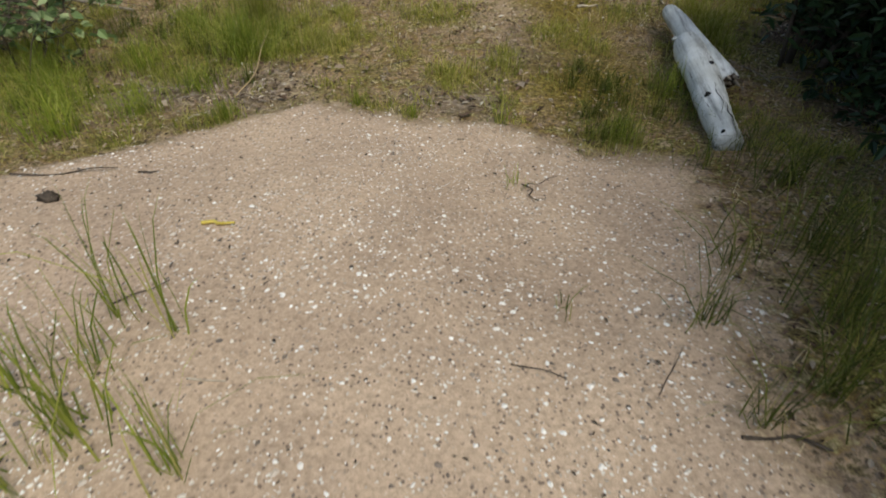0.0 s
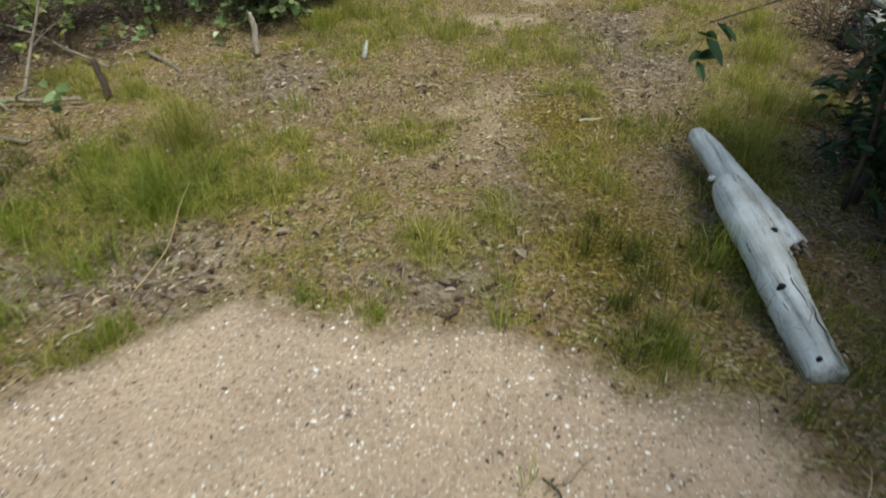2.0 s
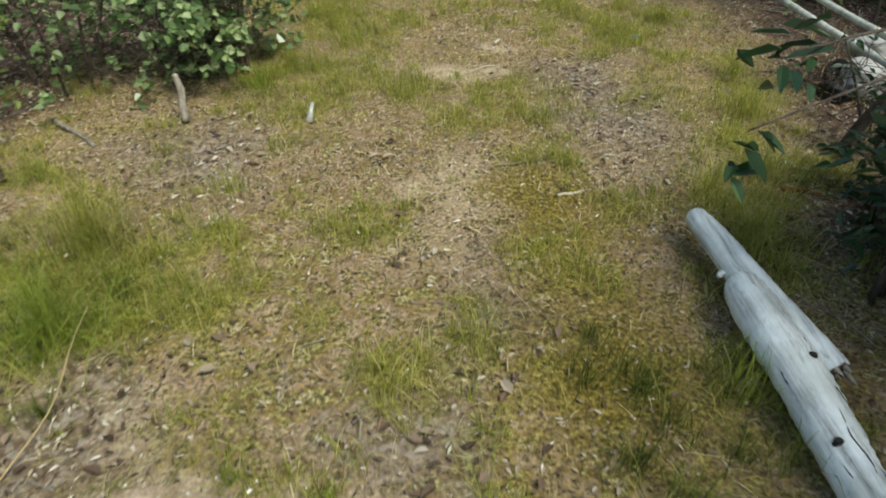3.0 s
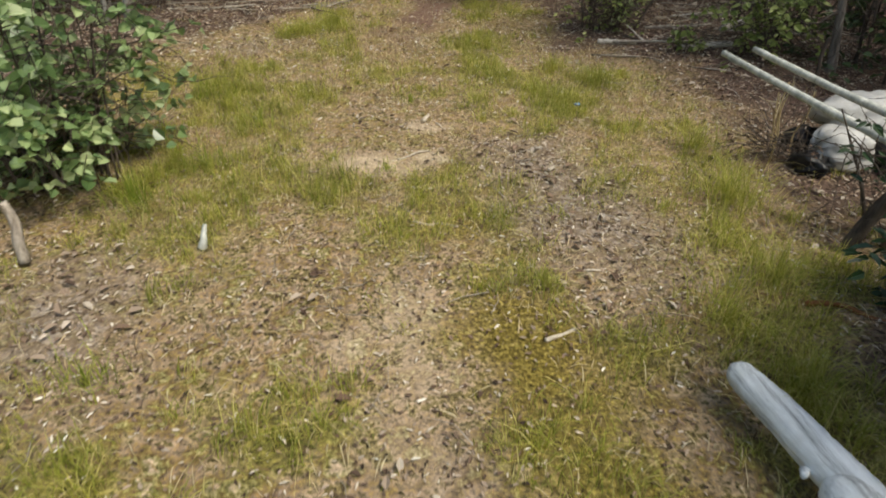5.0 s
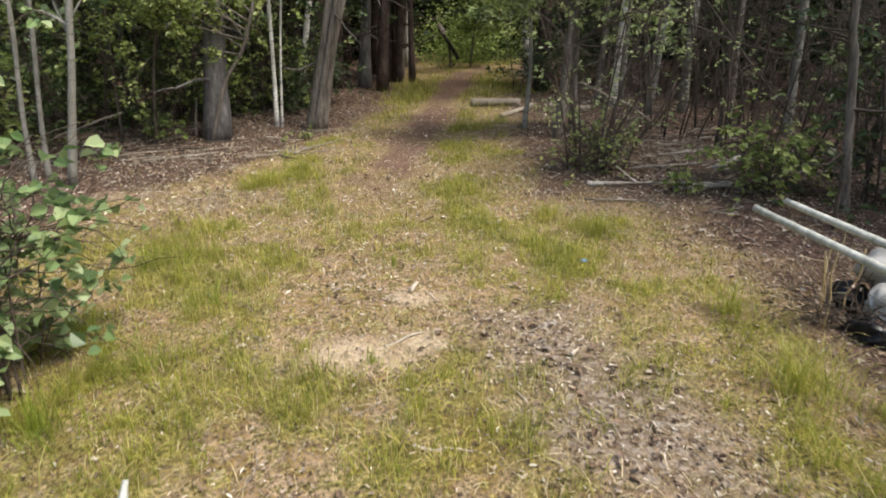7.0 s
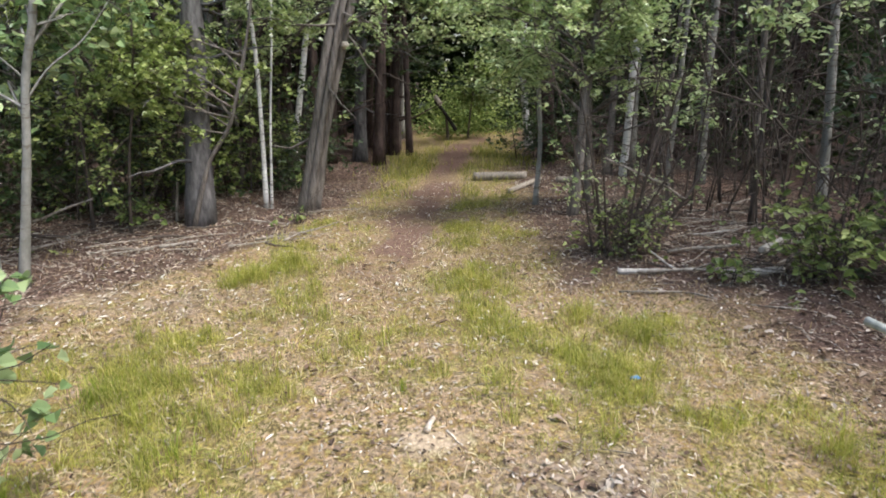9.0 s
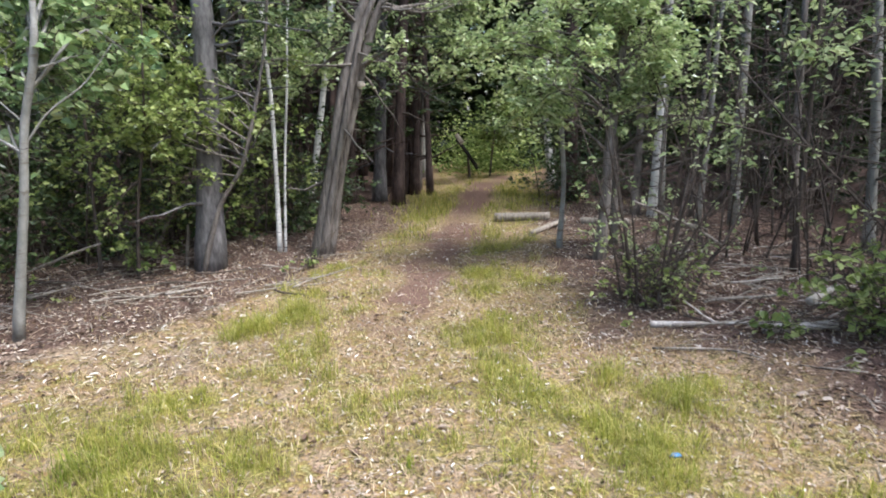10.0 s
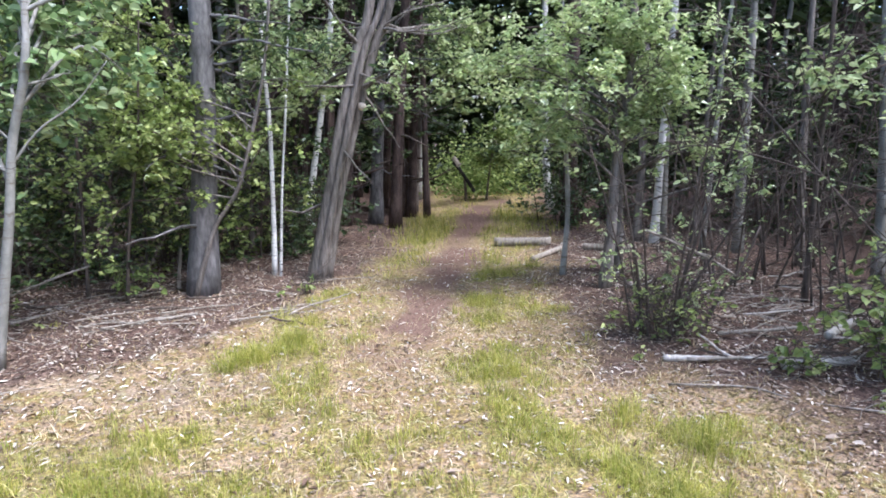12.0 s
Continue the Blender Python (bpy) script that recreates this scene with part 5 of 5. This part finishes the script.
stick("dead_branch", (-2.75, 4.25, 0.02), (-2.55, 4.6, 0.75), 0.012, 0.005, M_DEAD, "bent grey twig standing by the bushes", "branch", fork=3)
stick("stick", (-2.38, 5.06, 0.02), (-2.02, 4.76, 0.0), 0.013, 0.012, M_DEAD, "short pale stick at the bush's foot")
stick("stump_stub", (-2.31, 4.38, 0.0), (-2.34, 4.40, 0.22), 0.022, 0.018, M_TWIG, "dark broken stub standing in grass", "stump", lift=True)
stick("stump_stub", (-1.62, 5.08, 0.0), (-1.66, 5.16, 0.26), 0.024, 0.020, M_DEAD, "grey cut sapling stump with splayed roots", "stump", fork=1)
stick("stump_stub", (-0.90, 5.11, 0.0), (-0.88, 5.16, 0.10), 0.022, 0.010, M_POLE, "small bleached stub standing in grass", "stump", bow=0.06)
stick("stump_stub", (-1.38, 11.0, 0), (-1.33, 11.0, 0.42), 0.02, 0.012, M_DEAD, "pale broken stub beside the pine", "stump")
stick("stump_stub", (3.37, 6.70, 0), (3.36, 6.70, 0.36), 0.016, 0.014, M_TWIG, "thin upright stake by the poles", "stump")
stick("straw_stalk", (-1.36, 2.71, 0.01), (-1.36, 3.32, 0.16), 0.0035, 0.003, M_DRY, "long bent straw stalk", "stalk", bow=0.06, seg=5)
# litter on the track
for a, b, r, m, lab in (((0.08, 5.24, 0), (0.29, 5.16, 0), 0.012, M_CHIP, "pale peeled stick on the track"), ((0.08, 5.96, 0), (0.28, 6.04, 0), 0.010, M_CHIP, "pale twig on bare soil"),
                        ((0.46, 4.30, 0), (0.60, 4.35, 0), 0.016, M_CHIP, "torn pale wood chip"), ((0.76, 4.71, 0), (0.84, 4.70, 0), 0.010, M_CHIP, "small pale wood chip"),
                        ((0.31, 6.50, 0.01), (0.36, 6.58, 0.02), 0.026, M_CHIP, "bleached wood chunk on the track"), ((0.40, 6.50, 0), (0.44, 6.38, 0), 0.010, M_CHIP, "curled white bark strip"),
                        ((0.92, 5.68, 0.01), (0.97, 5.71, 0.01), 0.018, M_CHIP, "small white stone-like chip"), ((1.74, 4.65, 0), (1.82, 4.53, 0), 0.012, M_CHIP, "white stick in the grass"),
                        ((1.69, 4.80, 0), (1.80, 4.69, 0), 0.010, M_CHIP, "pale stick by the shrub"), ((1.85, 7.15, 0), (2.05, 7.1, 0), 0.012, M_DEAD, "pale stick in the grass"),
                        ((1.6, 4.35, 0), (1.95, 4.15, 0), 0.022, M_RUST, "rusty brown board end under the shrub"),
                        ((-1.38, 9.95, 0.0), (-1.05, 10.0, 0.02), 0.028, M_DEAD, "pale broken wood by the undergrowth"), ((-1.9, 9.8, 0.0), (-1.35, 9.98, 0.02), 0.014, M_DEAD, "pale stick on the forest floor"),
                        ((-1.46, 2.40, 0.0), (-1.40, 2.52, 0.01), 0.008, M_CHIP, "pale stick at the sand's edge"),
                        ((0.58, 0.80, 0.0), (0.77, 0.79, 0.01), 0.008, M_TWIG, "dark charred stick on the sand"), ((-0.71, 0.83, 0), (-0.61, 0.83, 0.005), 0.005, M_CHIP, "short bleached twig on the sand"),
                        ((0.10, 1.99, 0.0), (0.16, 1.83, 0.01), 0.005, M_TWIG, "dark bent twig on the sand"), ((0.12, 1.95, 0.03), (0.24, 2.06, 0.02), 0.003, M_TWIG, "thin twig on the sand"),
                        ((0.07, 0.96, 0), (0.20, 0.93, 0), 0.003, M_TWIG, "thin dry twig on the sand"), ((-1.80, 1.70, 0.01), (-1.46, 1.83, 0.01), 0.006, M_TWIG, "dark twig at the sand's edge"),
                        ((-1.38, 1.83, 0), (-1.29, 1.83, 0.01), 0.006, M_TWIG, "short dark twig on the sand"), ((-0.95, 1.46, 0.004), (-0.84, 1.47, 0.008), 0.012, M_YELLOW, "yellow dry leaf strip on the sand"),
                        ((0.42, 0.90, 0), (0.50, 1.05, 0.02), 0.003, M_TWIG, "thin curved twig on the grit"), ((-1.02, 1.05, 0.0), (-0.9, 1.15, 0.01), 0.004, M_TWIG, "thin dark twig beside grass")):
    stick("wood_chip" if m is M_CHIP else "twig", a, b, r * 0.62, r * 0.4, m, lab, "wood chip" if m is M_CHIP else "twig", seg=6, bow=0.05)
single("dirt_clod", lump(Shape(), (-1.56, 1.56, ground_z(-1.56, 1.56) + 0.012), (0.034, 0.024, 0.018), 4, 14, 9, 0.6), M_TWIG, "dark crumbly clod of soil on the sand", "clod", smooth=True)

# ---------------------------------------------------------------- grass clumps that stand apart
def clump(x, y, n, r, h, w, label, material=M_TALL, lean=0.45, group="grass clumps"):
    sh = Shape()
    n = int(n * (1.25 if n > 100 else 1.0))
    a, d = rng.uniform(0, 2 * np.pi, n), np.abs(rng.normal(0, r * 0.6, n))
    blades(sh, x + d * np.cos(a), y + d * np.sin(a), h, w * 0.72, lean)
    return single("grass_clump", sh, material, label, "grass", group, "stuff")


clump(-1.52, 3.30, 420, 0.22, 0.30, 0.004, "dense bright green grass tuft beside bare soil", lean=0.9)
for x, y, n, r, h in ((-1.92, 2.15, 150, 0.16, 0.22), (-2.15, 2.5, 170, 0.2, 0.24), (-1.72, 2.45, 120, 0.14, 0.18), (-2.35, 2.05, 150, 0.2, 0.26), (-1.6, 2.8, 110, 0.15, 0.16), (-2.45, 2.85, 150, 0.2, 0.24), (-2.0, 3.0, 130, 0.2, 0.2), (-1.95, 3.6, 130, 0.2, 0.2), (-1.15, 4.3, 80, 0.16, 0.14), (-1.0, 6.0, 110, 0.2, 0.16), (-1.3, 5.6, 110, 0.2, 0.2), (-0.75, 6.6, 90, 0.2, 0.14), (-1.35, 6.4, 120, 0.2, 0.2), (-1.2, 7.2, 110, 0.2, 0.15)):
    clump(x, y, n, r, h, 0.0045, "green grass tuft growing at the clearing's side", lean=0.8)
clump(-1.62, 3.85, 420, 0.24, 0.30, 0.0035, "tall yellowish grass tuft with fine blades", M_GRASS, 0.6)
for x, y, n, r, h in ((-0.98, 1.01, 26, 0.05, 0.34), (-0.80, 0.97, 18, 0.03, 0.30), (-0.90, 0.66, 60, 0.08, 0.32), (-0.63, 0.60, 34, 0.05, 0.26), (-0.98, 0.52, 40, 0.08, 0.24), (-0.95, 0.85, 30, 0.06, 0.28), (-1.12, 0.75, 30, 0.08, 0.26)):
    clump(x, y, int(n * 0.6), r * 1.2, h * 1.25, 0.0062, "sparse green grass clump growing in sand", lean=0.42)
# grass on the shaded side; the shade is put into the blade colour
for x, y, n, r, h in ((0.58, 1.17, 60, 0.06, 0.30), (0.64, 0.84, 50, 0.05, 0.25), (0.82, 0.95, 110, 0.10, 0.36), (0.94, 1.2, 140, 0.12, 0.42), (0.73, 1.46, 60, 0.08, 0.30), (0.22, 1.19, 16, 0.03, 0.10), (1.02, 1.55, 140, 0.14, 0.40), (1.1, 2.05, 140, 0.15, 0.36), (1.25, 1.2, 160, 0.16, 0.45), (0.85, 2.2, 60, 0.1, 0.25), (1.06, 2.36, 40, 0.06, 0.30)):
    clump(x, y, int(n * 0.6), r * 1.2, h * 0.85, 0.0045, "green grass clump at the sand's edge, shade in its colour", M_GRASS_SHADED, 0.6)
for x, y, n, r, h in ((-0.43, 2.63, 70, 0.05, 0.07), (-0.71, 2.70, 50, 0.05, 0.10), (0.0, 2.62, 40, 0.05, 0.16), (-1.30, 2.46, 110, 0.08, 0.10), (0.08, 1.98, 14, 0.05, 0.10), (0.55, 2.5, 90, 0.12, 0.18), (0.85, 3.05, 90, 0.15, 0.2), (0.0, 5.85, 60, 0.08, 0.06), (0.28, 6.9, 40, 0.06, 0.10)):
    clump(x, y, n, r, h, 0.004, "small green grass tuft", M_TALL, 0.5)
for x, y, n, r, h in ((-0.51, 8.84, 240, 0.16, 0.17), (-0.20, 9.15, 240, 0.18, 0.17), (-0.66, 8.7, 140, 0.10, 0.14), (1.78, 7.1, 220, 0.16, 0.20), (1.55, 7.5, 180, 0.16, 0.16), (1.15, 8.2, 120, 0.14, 0.14), (1.75, 5.2, 260, 0.22, 0.26), (1.55, 4.5, 260, 0.22, 0.22), (1.95, 5.9, 180, 0.2, 0.2), (1.25, 3.9, 220, 0.2, 0.22), (1.2, 4.3, 160, 0.2, 0.2)):
    clump(x, y, n, r, h, 0.004, "soft bright green grass patch on the track", M_SOFT, 0.95)

# grass with shade in its colour on either side of the sand's far edge
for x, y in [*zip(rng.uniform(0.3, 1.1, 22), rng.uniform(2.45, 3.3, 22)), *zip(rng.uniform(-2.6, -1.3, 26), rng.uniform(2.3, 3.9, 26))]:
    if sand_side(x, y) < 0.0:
        clump(x, y, int(rng.integers(24, 60)), rng.uniform(0.05, 0.11), rng.uniform(0.10, 0.20), 0.0042, "small green grass tuft, shade in its colour", M_GRASS_SHADED, 0.8, "sedge tufts")

# ---------------------------------------------------------------- grass, litter and pebbles
def green_chance(x, y):
    return green_patch(x, y) ** 1.9 * 1.2


s = Shape()
x, y = scatter(190000, -4.2, 3.6, -0.4, 11.0, lambda x, y: green_chance(x, y) * ss(-4.2, -3.0, x) * ss(-0.4, 0.4, y))
blades(s, x, y, 0.035 + 0.07 * green_patch(x, y) * (0.6 + 0.6 * ss(-0.3, 0.5, vnoise(x, y, 0.5, 14))), 0.0030, 1.05)
x, y = scatter(60000, -4, 7, 11.0, 19, green_chance)
blades(s, x, y, 0.12, 0.006, 0.7)
single("grass", s, M_GRASS, "short yellow-green grass growing over the track", "grass", kind="stuff")
s = Shape()
x, y = scatter(11000, -3.6, 3.2, 2.3, 11.0, lambda x, y: np.clip(1.0 * (green_patch(x, y) - 0.12), 0, 1))
k = rng.integers(10, 34, len(x))
h = np.repeat(rng.uniform(0.05, 0.15, len(x)) * (0.5 + 0.7 * green_patch(x, y)), k)
x, y = np.repeat(x, k), np.repeat(y, k)
blades(s, x + rng.normal(0, 0.028, len(x)), y + rng.normal(0, 0.028, len(x)), h, 0.0034, 0.85)
single("grass_tufts", s, M_SOFT, "soft bright green grass tufts all over the clearing", "grass", kind="stuff")
s = Shape()
x, y = scatter(125000, -3.4, 3.4, 0.3, 11.0, lambda x, y: np.clip(0.38 + 0.45 * vnoise(x, y, 0.4, 15) + 0.35 * vnoise(x, y, 0.13, 25), 0.03, 1) * ss(0.02, -0.05, sand_side(x, y)) * (1 - 0.8 * woods(x, y)) * (1 - 0.7 * bare_patch(x, y)) * (0.35 + 0.65 * ss(3.2, 5.0, y)) * (1 - 0.75 * ss(0.5, 0.1, np.abs(path_off(x, y))) * ss(7.8, 9.2, y)))
blades(s, x, y, 0.046, 0.0036 + 0.0018 * ss(6, 8, y), 1.6)
single("dry_grass", s, M_DRY, "dry straw-coloured grass lying over the ground", "grass", kind="stuff")
s = Shape()
x, y = scatter(150000, -5.2, 6.2, -0.5, 17, lambda x, y: ss(-5.2, -3.6, x) * ss(6.2, 4.8, x) * ss(-0.5, 1.5, y) * ss(17, 13.5, y) * np.clip(0.48 + 0.35 * vnoise(x, y, 0.2, 23) + 0.8 * litter_patch(x, y) + 0.75 * woods(x, y) - 0.3 * green_patch(x, y), 0.02, 1) * ss(0.03, -0.05, sand_side(x, y)))
leaves(s, np.stack([x, y, rise(x, y) + rng.uniform(0.002, 0.014, len(x))], 1), 0.025 + 0.012 * woods(x, y), 0.45, 0.0, 0.16, 2.4, 0.18)
single("leaf_litter", s, M_LITTER, "small dead brown and grey leaves lying on the ground", "leaf litter", kind="stuff")


def stones(shape, x, y, size):
    n = len(x)
    o = np.array([(1, 0, 0), (0.45, 0.85, 0), (-0.55, 0.8, 0), (-1, 0, 0), (-0.5, -0.85, 0), (0.5, -0.8, 0), (0, 0, 0.75), (0, 0, -0.6)])
    a = rng.uniform(0, 2 * np.pi, n)
    sc = (size * rng.uniform(0.6, 1.4, n))[:, None, None] * rng.uniform(0.65, 1.2, (n, 8, 1)) * np.array([1, 0.75, 0.7])
    p = o[None] * sc
    c, si = np.cos(a)[:, None], np.sin(a)[:, None]
    v = np.stack([p[..., 0] * c - p[..., 1] * si + x[:, None], p[..., 0] * si + p[..., 1] * c + y[:, None], p[..., 2] + (rise(x, y) + 0.05 * size)[:, None]], -1)
    f = np.array([(i, (i + 1) % 6, 6) for i in range(6)] + [((i + 1) % 6, i, 7) for i in range(6)])
    return shape.add(v.reshape(-1, 3), (np.arange(n) * 8)[:, None, None] + f[None])


s = Shape()
x, y = scatter(52000, -2.3, 1.1, 0.35, 2.8, lambda x, y: ss(-0.10, 0.05, sand_side(x, y)) * np.clip(0.22 + 0.8 * vnoise(x, y, 0.45, 16) + 0.4 * vnoise(x, y, 0.15, 19) + 0.45 * blob(x, y, 0.35, 1.1, 0.35, 0.6), 0.04, 1))
stones(s, x, y, 0.0011 + 0.0050 * rng.uniform(0, 1, len(x)) ** 4)
x, y = scatter(7500, -2.3, 1.1, 0.35, 2.9, lambda x, y: ss(-0.10, 0.05, sand_side(x, y)) * np.clip(0.4 + 0.6 * vnoise(x, y, 0.35, 36) + 0.6 * blob(x, y, 0.35, 1.1, 0.35, 0.6), 0.05, 1))
stones(s, x, y, 0.0044 + 0.0048 * rng.uniform(0, 1, len(x)) ** 2.5)
single("pebbles", s, M_PEBBLE, "fine pale and dark pebbles scattered over the sand", "pebbles", kind="stuff")

s = Shape()
x, y = scatter(44000, -3.4, 4.4, 2.0, 12.5, lambda x, y: np.clip(0.22 + 0.3 * vnoise(x, y, 0.22, 42) + 0.6 * litter_patch(x, y) + 0.45 * bare_patch(x, y) + 0.12 * woods(x, y), 0, 1) * (0.4 + 0.6 * ss(3.2, 5.0, y)) * ss(0.0, -0.1, sand_side(x, y)))
leaves(s, np.stack([x, y, rise(x, y) + rng.uniform(0.008, 0.02, len(x))], 1), (0.020 + 0.014 * ss(6, 8, y)) * rng.uniform(0.4, 1.7, len(x)), 0.26, 0.0, 0.2, 2.6, 0.12)
single("wood_shavings", s, M_PALE, "bleached leaf scraps and wood shavings over the track", "wood shavings", kind="stuff")

s = Shape()
x, y = scatter(9000, -3.6, 3.8, 2.2, 10.5, lambda x, y: np.clip(-0.1 + 0.7 * litter_patch(x, y) + 0.5 * vnoise(x, y, 0.3, 41) + 0.35 * woods(x, y), 0, 1) * ss(0.0, -0.1, sand_side(x, y)))
leaves(s, np.stack([x, y, rise(x, y) + rng.uniform(0.012, 0.024, len(x))], 1), 0.042 * rng.uniform(0.6, 1.5, len(x)), 0.5, 0.0, 0.3, 2.2, 0.25)
single("fallen_leaves", s, M_LITTER, "curled brown and grey fallen leaves drifted over the track", "fallen leaves", kind="stuff")

# dark crumbs of bark and soil on the sand
s = Shape()
x, y = scatter(1700, -2.3, 1.0, 0.3, 2.7, lambda x, y: ss(-0.02, 0.08, sand_side(x, y)) * np.clip(0.2 + 0.5 * vnoise(x, y, 0.3, 51) + 0.7 * ss(-0.4, -1.4, x), 0.03, 1))
leaves(s, np.stack([x, y, rise(x, y) + rng.uniform(0.003, 0.008, len(x))], 1), 0.011 * rng.uniform(0.5, 1.8, len(x)), 0.4, 0.0, 0.3, 2.0, 0.25)
single("bark_crumbs", s, M_TWIG, "dark crumbs of bark and leaf on the sand", "crumbs", kind="stuff")

# fallen twigs, thickest at the wood's edge
s = Shape()
x, y = scatter(5200, -4.0, 5.0, 2.6, 13.0, lambda x, y: np.clip(0.08 + 0.75 * woods(x, y) + 0.25 * litter_patch(x, y), 0, 1) * (1 - 0.8 * ss(0.6, 0.2, np.abs(path_off(x, y))) * ss(8, 9, y)) * ss(0.0, -0.1, sand_side(x, y)))
for px, py in zip(x, y):
    az, ln = rng.uniform(0, np.pi), rng.uniform(0.05, 0.28)
    q = np.array([[px + ln * f * math.cos(az + 0.5 * f), py + ln * f * math.sin(az + 0.5 * f)] for f in (0.0, 0.5, 1.0)])
    tube(s, np.column_stack([q, rise(q[:, 0], q[:, 1]) + rng.uniform(0.004, 0.03, 3)]), [rng.uniform(0.0015, 0.0045), 0.0012], 3, cap=False)
single("fallen_twigs", s, M_DEAD, "dry grey twigs littering the forest floor", "twigs", kind="stuff")
